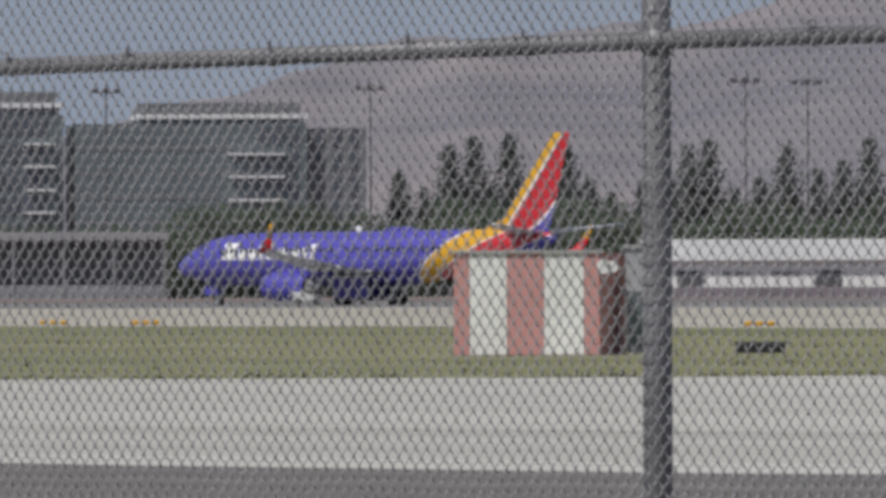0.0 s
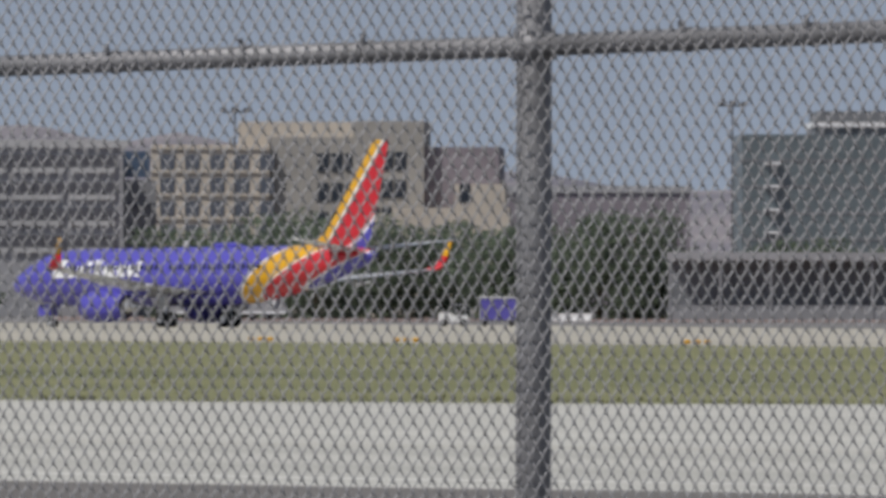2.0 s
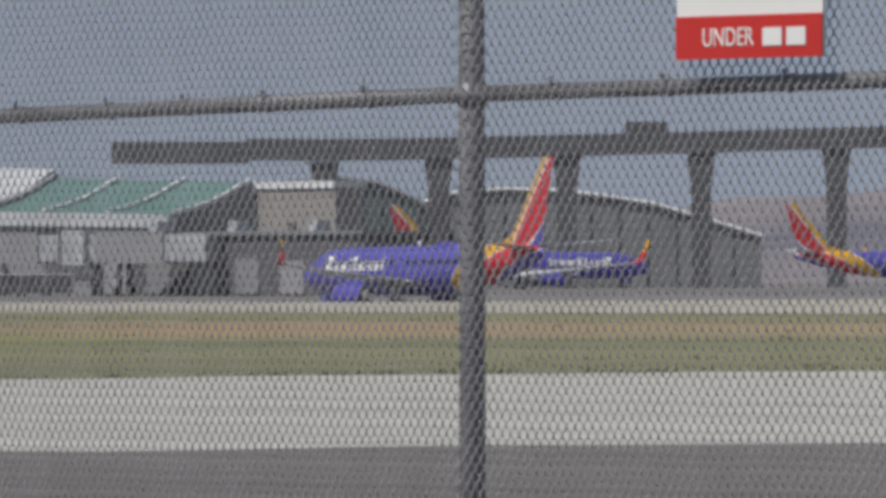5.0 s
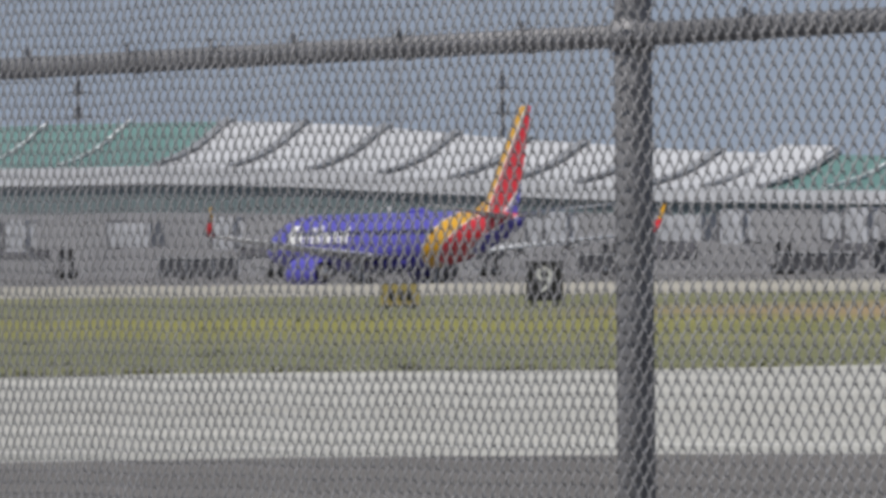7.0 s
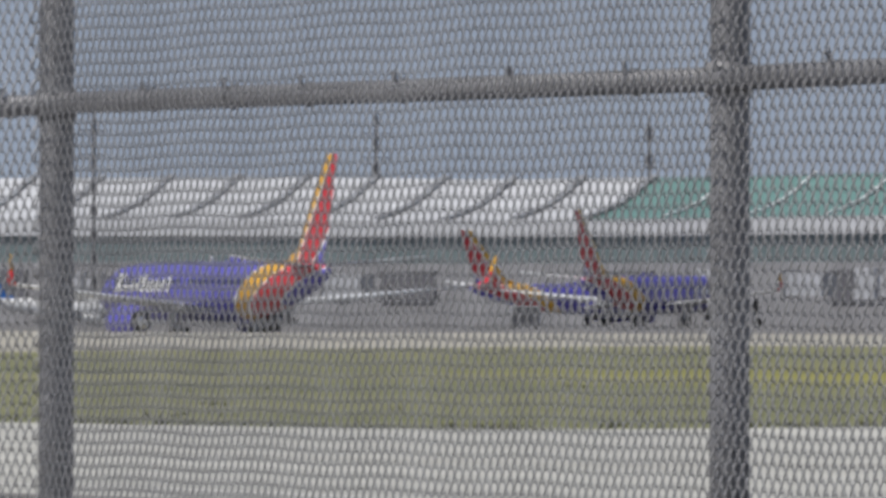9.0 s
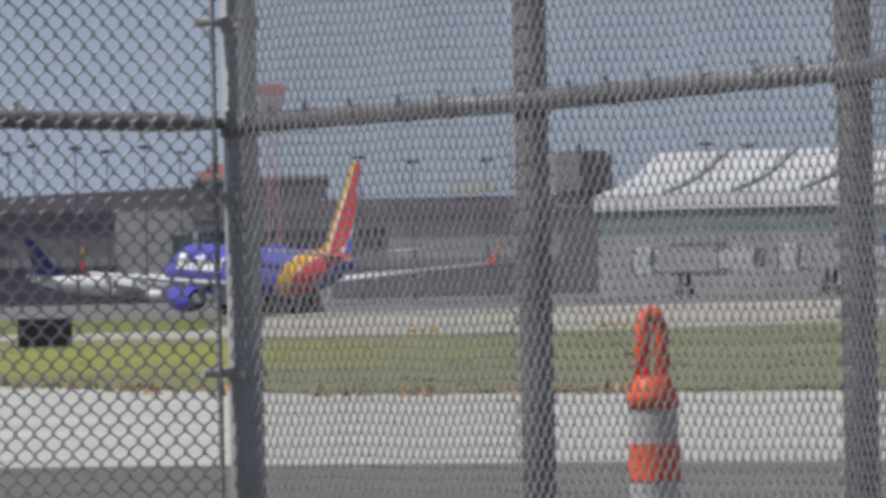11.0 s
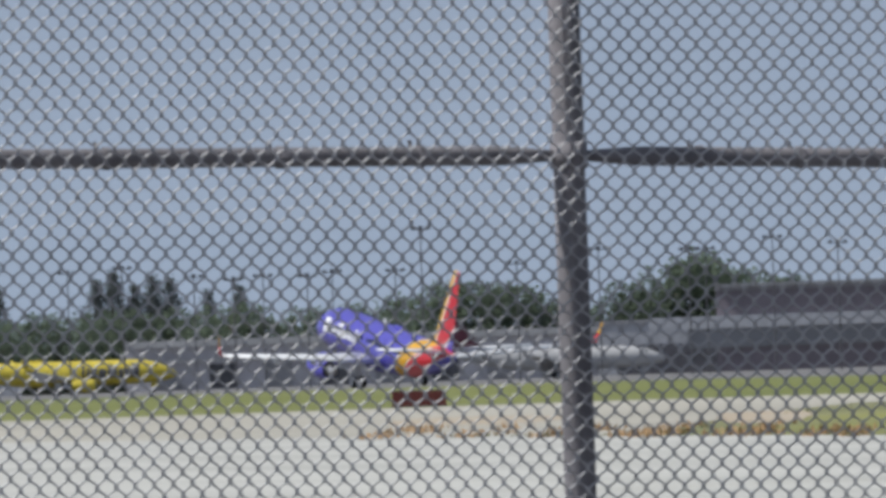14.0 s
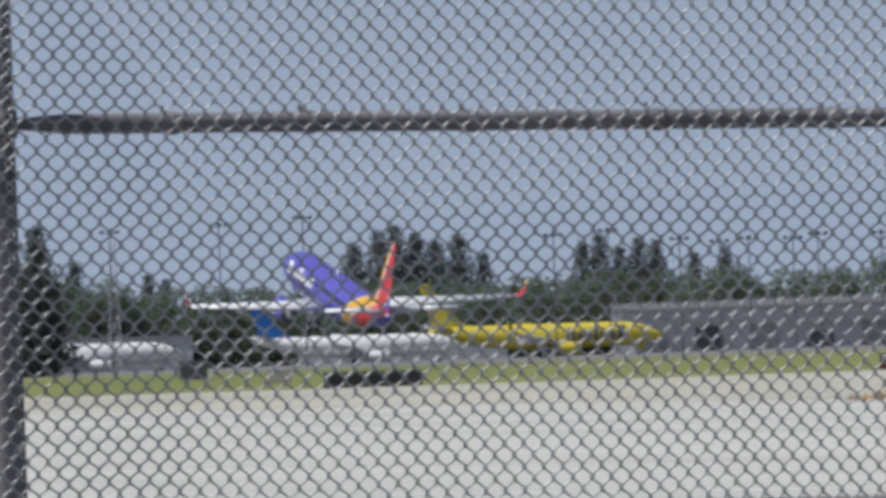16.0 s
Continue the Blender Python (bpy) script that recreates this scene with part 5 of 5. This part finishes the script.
for b, h in ((43.358, 350), (44.633, 346), (46.242, 357), (48.63, 344), (50.628, 320), (41.55, 360), (41.25, 356), (52.35, 315)):
    mast(b, h)
for b, h in ((74.16, 165), (73.97, 160), (73.83, 166), (73.62, 166), (73.5, 173), (73.2, 176), (73.073, 250), (72.23, 212), (71.80, 206), (71.72, 206), (71.4, 222), (71.09, 209), (76.87, 196), (76.35, 202), (75.95, 210), (74.76, 172), (74.5, 180), (72.62, 190), (70.78, 205)):
    mast(b, h + curve([(72.5, 0), (73.5, 15), (75.5, 38)], b), 2000)
for b, h in ((70.0, 262), (69.85, 262), (69.62, 255), (69.5, 268), (69.3, 262), (69.15, 255), (68.97, 262), (68.8, 250), (67.95, 235), (67.7, 225), (67.35, 225), (66.3, 245), (66.1, 240)):
    mast(b, h, 1850, 1)
for b, h in ((58.95, 335), (60.972, 335), (62.3, 340), (64.94, 350), (63.6, 345)):
    top = 1.7 + rise(h, 1480)
    ob = thing("utility_mast", station(b, 1480), "dark utility mast with two short crossarms", "mast", "masts behind the concourse")
    bm = bmesh.new()
    tube(bm, [(0, 0, 0), (0, 0, top)], [0.32, 0.22], 8)
    part("pole", bm, M_MAST, ob)
    for z in (top - 2.4, top - 5.4):
        part("crossarm", boxes((-1.7, 1.7, -0.08, 0.08, z, z + 0.14)), M_MAST, ob)


def lattice(bearing, d, h, red):
    top = 1.7 + rise(h, d)
    ob = thing("lattice_tower", station(bearing, d), "thin red and white lattice tower" if red else "grey lattice radio tower", "tower")
    bm = bmesh.new()
    for sx in (-1, 1):
        for sy in (-1, 1):
            tube(bm, [(sx * 1.1, sy * 1.1, 0), (sx * 0.45, sy * 0.45, top)], 0.10, 5)
    for k in range(14):
        z0, z1 = top * k / 14, top * (k + 1) / 14
        w0, w1 = 1.1 - 0.65 * k / 14, 1.1 - 0.65 * (k + 1) / 14
        s = 1 if k % 2 else -1
        tube(bm, [(-s * w0, -w0, z0), (s * w1, -w1, z1)], 0.07, 4)
        tube(bm, [(-w0, -w0, z0), (w0, -w0, z0)], 0.06, 4)
    part("frame", bm, M_GREYV if not red else M_FADED, ob)
    if red:
        part("head", boxes((-2.2, 2.2, -1, 1, top - 1.9, top), (-1.6, 1.6, -1, 1, top - 4.6, top - 3.6)), M_FADED, ob, "faded red tower head")
        part("head_band", boxes((-2.0, 2.0, -1, 1, top - 3.5, top - 2.0)), M_CAST, ob)


lattice(68.36, 1900, 366, True)
lattice(76.86, 2100, 215, False)
lattice(59.45, 1750, 430, False)


# ---- parked aircraft ----
def parked(bearing, d, heading, paint, label, scale=1.0, titles=False, dx=0.0):
    """heading: 0 points to the right as seen from the fence, 180 to the left."""
    m = station(bearing, d) @ pose(dx, 0, 0, 0, 0, heading)
    ob = jet("parked_airliner", label, m @ Matrix.Diagonal((scale, scale, scale, 1)), paint, titles, "aircraft parked at the gates")
    return ob


SW = {}
parked(55.11, 1780, 8, SW, "parked blue airliner with red and yellow tail at its gate", titles=True)
parked(53.2, 1760, 6, SW, "parked blue airliner nosed in beside the arched hall", titles=True)
parked(62.25, 1310, 62, SW, "parked blue airliner seen from behind near the concourse", titles=True)
parked(62.55, 1375, 24, SW, "parked blue airliner with swept red and yellow tail", 0.86, titles=True)
WJ = dict(fuse=M_WHITE, fin=M_TEALDK, engine=M_WHITE, tip=M_WHITE, tip2=M_TEALDK)
parked(65.05, 1440, 5, dict(WJ, fin=M_JETBLUE), "parked white regional jet with blue-green tail", 0.56)
parked(69.05, 2250, 4, dict(WJ, fin=M_NAVY), "parked white airliner with dark patterned tail")
parked(74.83, 2180, 3, dict(fuse=M_YELJET, fin=M_YELJET, engine=M_YELJET, tip=M_YELJET, tip2=M_YELJET, title=M_DARKV, big_title=True), "parked bright yellow airliner with dark titles on the far apron", 1.12, True)
parked(75.72, 2120, 4, dict(WJ, fin=M_JETBLUE), "parked white airliner with blue tail", 0.95)
parked(77.05, 2200, 4, dict(WJ, fin=M_WHITE), "parked white airliner with plain tail")
parked(72.45, 2150, 4, dict(WJ, fuse=M_CAST, wing=M_CASTDK, fin=M_MAROON, engine=M_NAVY), "parked white airliner with red and navy tail")


# ---- ground vehicles ----
def cart(bearing, d, label="blue-curtained baggage cart on the apron", cover=None, tug=True):
    ob = thing("baggage_cart", station(bearing, d), label, "baggage cart", "baggage carts on the apron")
    part("bed", boxes((-1.35, 1.35, -0.7, 0.7, 0.35, 0.5)), M_DARKV, ob)
    part("cover", boxes((-1.25, 1.25, -0.68, 0.68, 0.5, 2.05)), cover or M_PURPLE, ob)
    part("roof", boxes((-1.4, 1.4, -0.75, 0.75, 2.05, 2.17)), M_BAND, ob)
    for x in (-1.35, 1.25):
        part("end_panel", boxes((x, x + 0.1, -0.7, 0.7, 0.45, 2.05)), M_GREYV, ob)
    for x in (-0.95, 0.95):
        for y in (-0.6, 0.6):
            bm = bmesh.new()
            tube(bm, [(x, y - 0.1, 0.2), (x, y + 0.1, 0.2)], 0.2, 10)
            part("wheel", bm, M_BLACK, ob)
    if tug:
        ob = thing("baggage_tug", station(bearing, d) @ Matrix.Translation((-3.2, 0, 0)), "small white baggage tug in front of a cart", "tow tractor", "baggage tugs")
        part("body", boxes((-1.1, 1.0, -0.6, 0.6, 0.35, 0.8), (-1.1, -0.1, -0.6, 0.6, 0.8, 1.0)), M_WHITE, ob)
        part("cab", boxes((0.0, 0.9, -0.6, 0.6, 1.55, 1.62), (0.05, 0.12, -0.6, -0.5, 0.8, 1.55), (0.8, 0.87, -0.6, -0.5, 0.8, 1.55)), M_GREYV, ob)
        part("seat", boxes((0.2, 0.6, -0.3, 0.3, 0.8, 1.2)), M_BLACK, ob)
        for x in (-0.7, 0.7):
            for y in (-0.55, 0.55):
                bm = bmesh.new()
                tube(bm, [(x, y - 0.12, 0.28), (x, y + 0.12, 0.28)], 0.28, 10)
                part("wheel", bm, M_BLACK, ob)


cart(43.47, 880)
cart(47.38, 860)
for b, d in ((59.75, 1150), (59.62, 1150), (59.5, 1150), (60.55, 1130), (60.42, 1130), (60.3, 1130), (58.55, 1180), (58.42, 1180), (62.9, 1120), (57.6, 1140), (57.48, 1137), (57.36, 1134)):
    cart(b, d, "dark baggage cart in a row on the apron", M_DARKV, False)


def ramp(bearing, d):
    """A wheeled boarding ramp with sloped grey sides and white rails."""
    ob = thing("boarding_ramp", station(bearing, d), "grey wheeled boarding ramp with white handrails", "boarding ramp", "boarding ramps")
    bm = bmesh.new()
    loft(bm, [[(-5.2, y, 0.7), (6.8, y, 0.7), (6.2, y, 3.0), (-4.8, y, 4.3)] for y in (-1.3, 1.3)])
    part("ramp_body", bm, M_CASTDK, ob)
    for x0, x1 in ((-6.6, -6.3), (2.6, 3.4), (5.4, 6.4)):
        bm = bmesh.new()
        tube(bm, [(x0, -1.4, 1.2), (x1, -1.4, 4.0)], 0.14, 6)
        part("handrail", bm, M_BAND, ob, "white handrail")
    part("platform", boxes((-7.4, -4.8, -1.3, 1.3, 3.4, 3.7), (-7.2, -5.0, -1.2, 1.2, 3.7, 5.0)), M_GREYV, ob)
    part("sill_beam", boxes((-5, 6.6, -1.4, -1.3, 0.6, 0.85)), M_BAND, ob)
    part("cab", boxes((-9.6, -7.8, -1.1, 1.1, 0.5, 2.0), (-9.3, -8.0, -1.0, 1.0, 2.0, 2.6)), M_WHITE, ob, "white driver cab")
    for x in (-8.8, -3, 3.5, 5):
        bm = bmesh.new()
        tube(bm, [(x, -1.2, 0.45), (x, -0.8, 0.45)], 0.45, 12)
        part("wheel", bm, M_BLACK, ob)


ramp(48.72, 1150)
ramp(50.2, 1150)


# ---- things on the near field ----
def hut():
    d = 262
    m = station(43.03, d)
    w = 2 * 1.62
    ob = thing("runway_hut", m, "red and white striped runway equipment hut on grass", "hut")
    part("wall", boxes((0.02, 3.32, 0.02, 2.3, 0, 2.34)), M_FADED, ob, "faded red hut wall")
    for x0, x1, mm in ((0.0, 0.36, M_FADED), (0.36, 1.22, M_HUTW), (1.22, 2.06, M_FADED), (2.06, 2.98, M_HUTW), (2.98, 3.34, M_FADED)):
        part("stripe_panel", boxes((x0, x1 - 0.012, -0.02, 0.02, 0.02, 2.34)), mm, ob)
    bm = bmesh.new()
    loft(bm, [[(3.34, -0.01, z), (3.36, 0.02, z), (3.95, 2.3, z), (3.3, 2.3, z)] for z in (0.0, 2.34)])
    part("side_wall", bm, M_FADED, ob, "plain faded red side wall")
    part("roof", boxes((-0.06, 3.42, -0.08, 2.36, 2.34, 2.40)), M_CAST, ob)
    bm = bmesh.new()
    tube(bm, [(3.42, -0.12, 2.02), (3.42, 0.1, 2.02)], [0.17, 0.12], 14)
    tube(bm, [(3.62, -0.12, 2.02), (3.62, 0.1, 2.02)], [0.14, 0.1], 14)
    part("floodlight", bm, M_WHITE, ob, "white twin floodlight")
    cab = thing("equipment_cabinet", m @ Matrix.Translation((3.95, 1.0, 0)), "grey metal equipment cabinet beside the hut", "cabinet")
    part("body", boxes((0, 1.0, 0, 0.8, 0.05, 2.45)), M_GREYV, cab)
    part("door", boxes((0.06, 0.94, -0.03, 0.0, 0.15, 1.45)), M_GLASSWALL, cab)
    part("cap", boxes((-0.05, 1.05, -0.06, 0.86, 2.45, 2.52)), M_CAST, cab)


hut()


def far_hut():
    ob = thing("runway_hut", station(68.3, 960), "far red and white striped hut on the apron edge", "hut")
    for k in range(7):
        part("stripe_panel", boxes((-3.3 + k * 0.95, -2.37 + k * 0.95, 0, 2.4, 0, 2.5)), M_HUTW if k % 2 == 0 else M_FADED, ob)
    part("roof", boxes((-3.4, 3.4, -0.1, 2.5, 2.5, 2.6)), M_CAST, ob)


far_hut()


def text_piece(body, size, material, parent, m, name="numeral", depth=0.01):
    c = bpy.data.curves.new(name, "FONT")
    c.body, c.size, c.extrude, c.align_x, c.align_y = body, size, depth, "CENTER", "CENTER"
    c.materials.append(material)
    ob = new(name, c)
    ob.parent = parent
    ob.matrix_basis = m
    return ob


def board(name, bearing, d, w, h, z0, m, label, depth=0.25, frame_m=None, base=0.0):
    ob = thing(name, station(bearing, d) @ Matrix.Translation((0, 0, base)), label, "airfield sign", "airfield signs")
    part("panel", boxes((-w / 2, w / 2, 0, depth, z0, z0 + h)), m, ob)
    for z in (z0 - 0.05, z0 + h):
        part("rim", boxes((-w / 2 - 0.05, w / 2 + 0.05, 0.03, depth - 0.03, z, z + 0.05)), frame_m or M_DARKV, ob)
    for x in (-w * 0.35, w * 0.35):
        bm = bmesh.new()
        tube(bm, [(x, depth / 2, 0), (x, depth / 2, z0)], 0.05, 8)
        part("leg", bm, M_DARKV, ob)
    return ob


s9 = board("distance_sign", 58.93, 440, 1.35, 1.35, 0.25, M_SIGNBLACK, "black distance sign with a white figure on grass")
text_piece("9", 1.35, M_SIGNWHITE, s9, pose(0, -0.02, 0.92, 90, 0, 0))
sy = board("guidance_sign", 59.62, 430, 1.35, 0.75, 0.12, M_SIGNYEL, "yellow taxiway guidance sign with black marks")
for x in (-0.3, 0.05, 0.32):
    part("mark", boxes((x - 0.08, x + 0.08, -0.02, 0.0, 0.3, 0.66)), M_SIGNBLACK, sy)
board("sign_back", 69.47, 406, 1.8, 0.86, 0.1, M_SIGNBLACK, "back of a black airfield sign standing in grass", 0.35)
board("sign_back", 70.34, 720, 1.9, 1.0, 0.15, M_SIGNBLACK, "small dark airfield sign beside the taxiway", 0.4, M_GREYV)
board("sign_back", 73.07, 616, 2.75, 0.74, 0.08, M_HUTRED, "dark red airfield sign lying low in grass", 0.3)
board("sign_back", 75.59, 630, 5.1, 0.72, 0.08, M_SIGNBLACK, "long dark airfield sign in a row on grass", 0.3)
board("sign_back", 76.44, 680, 1.55, 0.95, 0.1, M_DARKV, "dark equipment box on the grass verge", 0.5, None, 0.62)
board("sign_back", 76.03, 658, 1.3, 0.62, 0.1, M_TAN, "small beige airfield sign on the grass verge", 0.3, None, 0.25)
board("sign_back", 41.5, 268, 1.15, 0.20, 0.02, M_SIGNBLACK, "low dark sign lying in the grass", 0.2)


def runway_light(bearing, d, n=3):
    ob = thing("edge_marker", station(bearing, d), "low orange-yellow runway edge marker", "runway marker", "runway edge markers")
    for k in range(n):
        bm = bmesh.new()
        tube(bm, [(k * 0.42, 0, 0), (k * 0.42, 0, 0.12), (k * 0.42, 0, 0.18)], [0.10, 0.16, 0.08], 8)
        part("marker_cap", bm, M_YELLOW, ob)


for b in (41.55, 44.55, 45.0, 46.5, 47.9, 48.6, 50.0, 50.95, 66.85, 67.2, 67.75):
    runway_light(b, curve(E3, b) + 14)


def tufts():
    """Dry tufts and weeds along the pavement edge and over the grass."""
    rng = np.random.RandomState(3)
    verts, faces = [], []
    for i in range(1000):
        b = rng.uniform(39, 73)
        r0, r1 = curve(E2, b), curve(E3, b)
        edge = i % 2
        r = r0 + (rng.exponential(2.0) if edge else (r1 - r0) * rng.rand() ** 1.5)
        c = spot(b, r)
        h = rng.uniform(0.04, 0.12)
        for _ in range(5):
            a = rng.rand() * 6.28
            x, y = c.x + rng.normal() * 0.16, c.y + rng.normal() * 0.16
            dx, dy = math.cos(a) * 0.035, math.sin(a) * 0.035
            k = len(verts)
            verts += [(x - dx, y - dy, 0), (x + dx, y + dy, 0), (x + rng.normal() * 0.05, y, h * rng.uniform(0.6, 1.1))]
            faces.append((k, k + 1, k + 2))
    me = bpy.data.meshes.new("grass_tufts")
    me.from_pydata(verts, [], faces)
    me.materials.append(M_TUFT)
    tagged(new("grass_tufts", me), "dry grass tufts and weeds along the runway edge", "grass", kind="stuff")


tufts()


def dry_weeds():
    """Rust-coloured dry weeds on the bare soil and along the concrete's far edge."""
    rng = np.random.RandomState(8)
    verts, faces = [], []
    for i in range(620):
        if i % 2:
            b = rng.uniform(71.0, 73.3)
            r = curve(E2, b) + rng.uniform(-6, 55)
        else:
            b = rng.uniform(66.5, 73.4)
            r = curve(E2, b) + rng.normal() * 3.5
        if math.sin(b * 31) + math.sin(b * 13.7 + r * 0.05) < 0.5:
            continue
        c = spot(b, r)
        for _ in range(6):
            a, h = rng.rand() * 6.28, rng.uniform(0.05, 0.2)
            x, y = c.x + rng.normal() * 0.3, c.y + rng.normal() * 0.3
            dx, dy = math.cos(a) * 0.07, math.sin(a) * 0.07
            k = len(verts)
            verts += [(x - dx, y - dy, 0), (x + dx, y + dy, 0), (x + rng.normal() * 0.06, y, h)]
            faces.append((k, k + 1, k + 2))
    me = bpy.data.meshes.new("dry_weeds")
    me.from_pydata(verts, [], faces)
    me.materials.append(M_WEED)
    tagged(new("dry_weeds", me), "rust-coloured dry weeds on bare soil beside the concrete", "weeds", kind="stuff")


dry_weeds()


def bare_patches():
    for b0, b1, r0, r1 in ((72.4, 73.2, 385, 470), (71.2, 71.65, 338, 420)):
        bm = bmesh.new()
        mid, rm = (b0 + b1) / 2, (r0 + r1) / 2
        ring = []
        for k in range(72):
            a = 2 * math.pi * k / 72
            f = 1 + 0.16 * noise.noise((math.cos(a) * 9, math.sin(a) * 9, 4)) + 0.25 * noise.noise((math.cos(a) * 2, math.sin(a) * 2, b0))
            ring.append(bm.verts.new(spot(mid + (b1 - b0) / 2 * f * math.cos(a), rm + (r1 - r0) / 2 * f * math.sin(a), 0.006)))
        bm.faces.new(ring)
        tagged(part("soil_patch", bm, M_SAND), "bare sandy soil patch beside the taxiway", "ground", kind="structure")


bare_patches()


CONE_AT = (-35.84, 14.957, 0)


def channelizer():
    """A slim orange traffic channelizer with white collars and a loop handle, behind the fence."""
    ob = thing("channelizer", Matrix.Translation(CONE_AT), "orange and white traffic channelizer with loop handle", "traffic cone")
    bm = bmesh.new()
    tube(bm, [(0, 0, 0), (0, 0, 0.05)], [0.20, 0.18], 20)
    part("base", bm, M_BLACK, ob)
    z, r = 1.41, 0.060
    k = 0
    while z > 0.1:
        z0 = max(0.05, z - 0.092)
        bm = bmesh.new()
        white = k % 2 == 0
        e = 0.0 if white else 0.003
        tube(bm, [(0, 0, z0), (0, 0, z)], [r + e + 0.001, r + e], 24)
        part("collar" if white else "body", bm, M_COLLAR if white else M_ORANGE, ob, "dull grey-white reflective collar" if white else "")
        z, k, r = z0, k + 1, r + 0.001
    bm = bmesh.new()
    tube(bm, [(0, 0, 1.405), (0, 0, 1.44), (0, 0, 1.465), (0, 0, 1.485)], [0.064, 0.064, 0.05, 0.043], 24)
    part("shoulder", bm, M_ORANGE, ob, smooth=True)
    bm = bmesh.new()
    pts = [(-0.025, 0, 1.46), (-0.024, 0, 1.56), (-0.020, 0, 1.610), (-0.011, 0, 1.635), (0, 0, 1.641), (0.011, 0, 1.635), (0.020, 0, 1.610), (0.024, 0, 1.56), (0.025, 0, 1.46)]
    rot = Matrix.Rotation(radians(67), 4, "Z")
    tube(bm, [rot @ Vector(p) for p in pts], 0.0195, 12)
    part("loop_handle", bm, M_ORANGE, ob, smooth=True)


channelizer()


def fence_notice():
    """A notice wired on above the rail, on the road side of the mesh."""
    m = Matrix.Translation((-19.31, 12.148, 2.225))
    ob = thing("warning_sign", m, "red and white warning sign wired to the fence", "sign")
    part("panel", boxes((0.0, 0.62, -0.004, 0.004, 0.0, 0.40)), M_SIGNWHITE, ob)
    part("red_band", boxes((0.0, 0.62, -0.008, -0.0045, 0.0, 0.108)), M_SIGNRED, ob)
    text_piece("UNDER", 0.066, M_SIGNWHITE, ob, pose(0.225, -0.0095, 0.052, 90, 0, 0), "lettering", 0.001)
    for k in range(2):
        part("text_bar", boxes((0.375 + k * 0.1, 0.455 + k * 0.1, -0.011, -0.0085, 0.03, 0.075)), M_SIGNWHITE, ob)


fence_notice()


# ---- what moves ----
def motions():
    """The take-off run: the airliner rolls along the runway, lifts its nose and leaves the ground."""
    walk(airliner, [
        (0.0, pose(-606.3, 641.9, -0.04, 0, 0.31, 181.11)),
        (0.5, pose(-577.0, 583.7, -0.04, 0, 0.46, 180.60)),
        (1.0, pose(-549.9, 529.0, -0.04, 0, 0.51, 180.45)),
        (1.5, pose(-584.4, 536.0, -0.04, 0, 0.37, 180.14)),
        (2.0, pose(-618.6, 541.1, -0.02, 0, 0.47, 179.61)),
        (2.5, pose(-635.4, 530.3, -0.04, 0, 0.11, 179.37)),
        (3.0, pose(-684.0, 547.1, -0.04, 0, 0.26, 179.14)),
        (3.2, pose(-695.3, 546.7, -0.04, 0, 0.43, 179.06)),
        (5.3, pose(-841.6, 564.6, -1.20, 0, 0.38, 176.88)),
        (5.5, pose(-860.8, 569.1, -1.20, 0, 0.13, 176.99)),
        (6.0, pose(-895.9, 570.6, -1.30, 0, 0.14, 176.86)),
        (6.5, pose(-875.4, 537.5, -1.34, 0, 0.43, 176.76)),
        (7.0, pose(-725.2, 427.1, -0.50, 0, 0.32, 176.97)),
        (7.5, pose(-670.8, 377.4, -0.42, 0, -0.09, 176.71)),
        (8.0, pose(-673.4, 360.7, -0.45, 0, -0.09, 177.12)),
        (8.2, pose(-681.9, 358.0, -0.48, 0, 0.19, 177.26)),
        (10.3, pose(-823.0, 348.6, -0.55, 0, -0.45, 179.50)),
        (10.5, pose(-833.0, 345.3, -0.55, 0, -0.37, 179.97)),
        (11.0, pose(-886.6, 350.5, -0.25, 0, -2.11, 181.00)),
        (11.5, pose(-881.9, 333.0, -0.05, 0, -4.00, 180.21)),
        (12.0, pose(-917.2, 331.1, -0.05, 0, -5.74, 179.59)),
        (12.5, pose(-944.0, 325.6, -0.02, 0, -5.17, 180.13)),
        (13.0, pose(-973.8, 320.9, 0.19, 0, -5.87, 180.21)),
        (13.5, pose(-987.2, 311.2, 0.33, 0, -6.25, 180.23)),
        (14.0, pose(-1027.9, 309.7, 0.64, 0, -7.78, 181.09)),
        (14.5, pose(-1057.1, 305.5, 1.04, 0, -8.09, 181.56)),
        (15.0, pose(-1107.4, 306.5, 1.44, 0, -9.19, 181.77)),
        (15.5, pose(-1136.1, 300.9, 2.21, 0, -10.77, 181.72)),
        (16.0, pose(-1181.8, 299.6, 4.30, 0, -11.75, 181.37)),
    ])


motions()
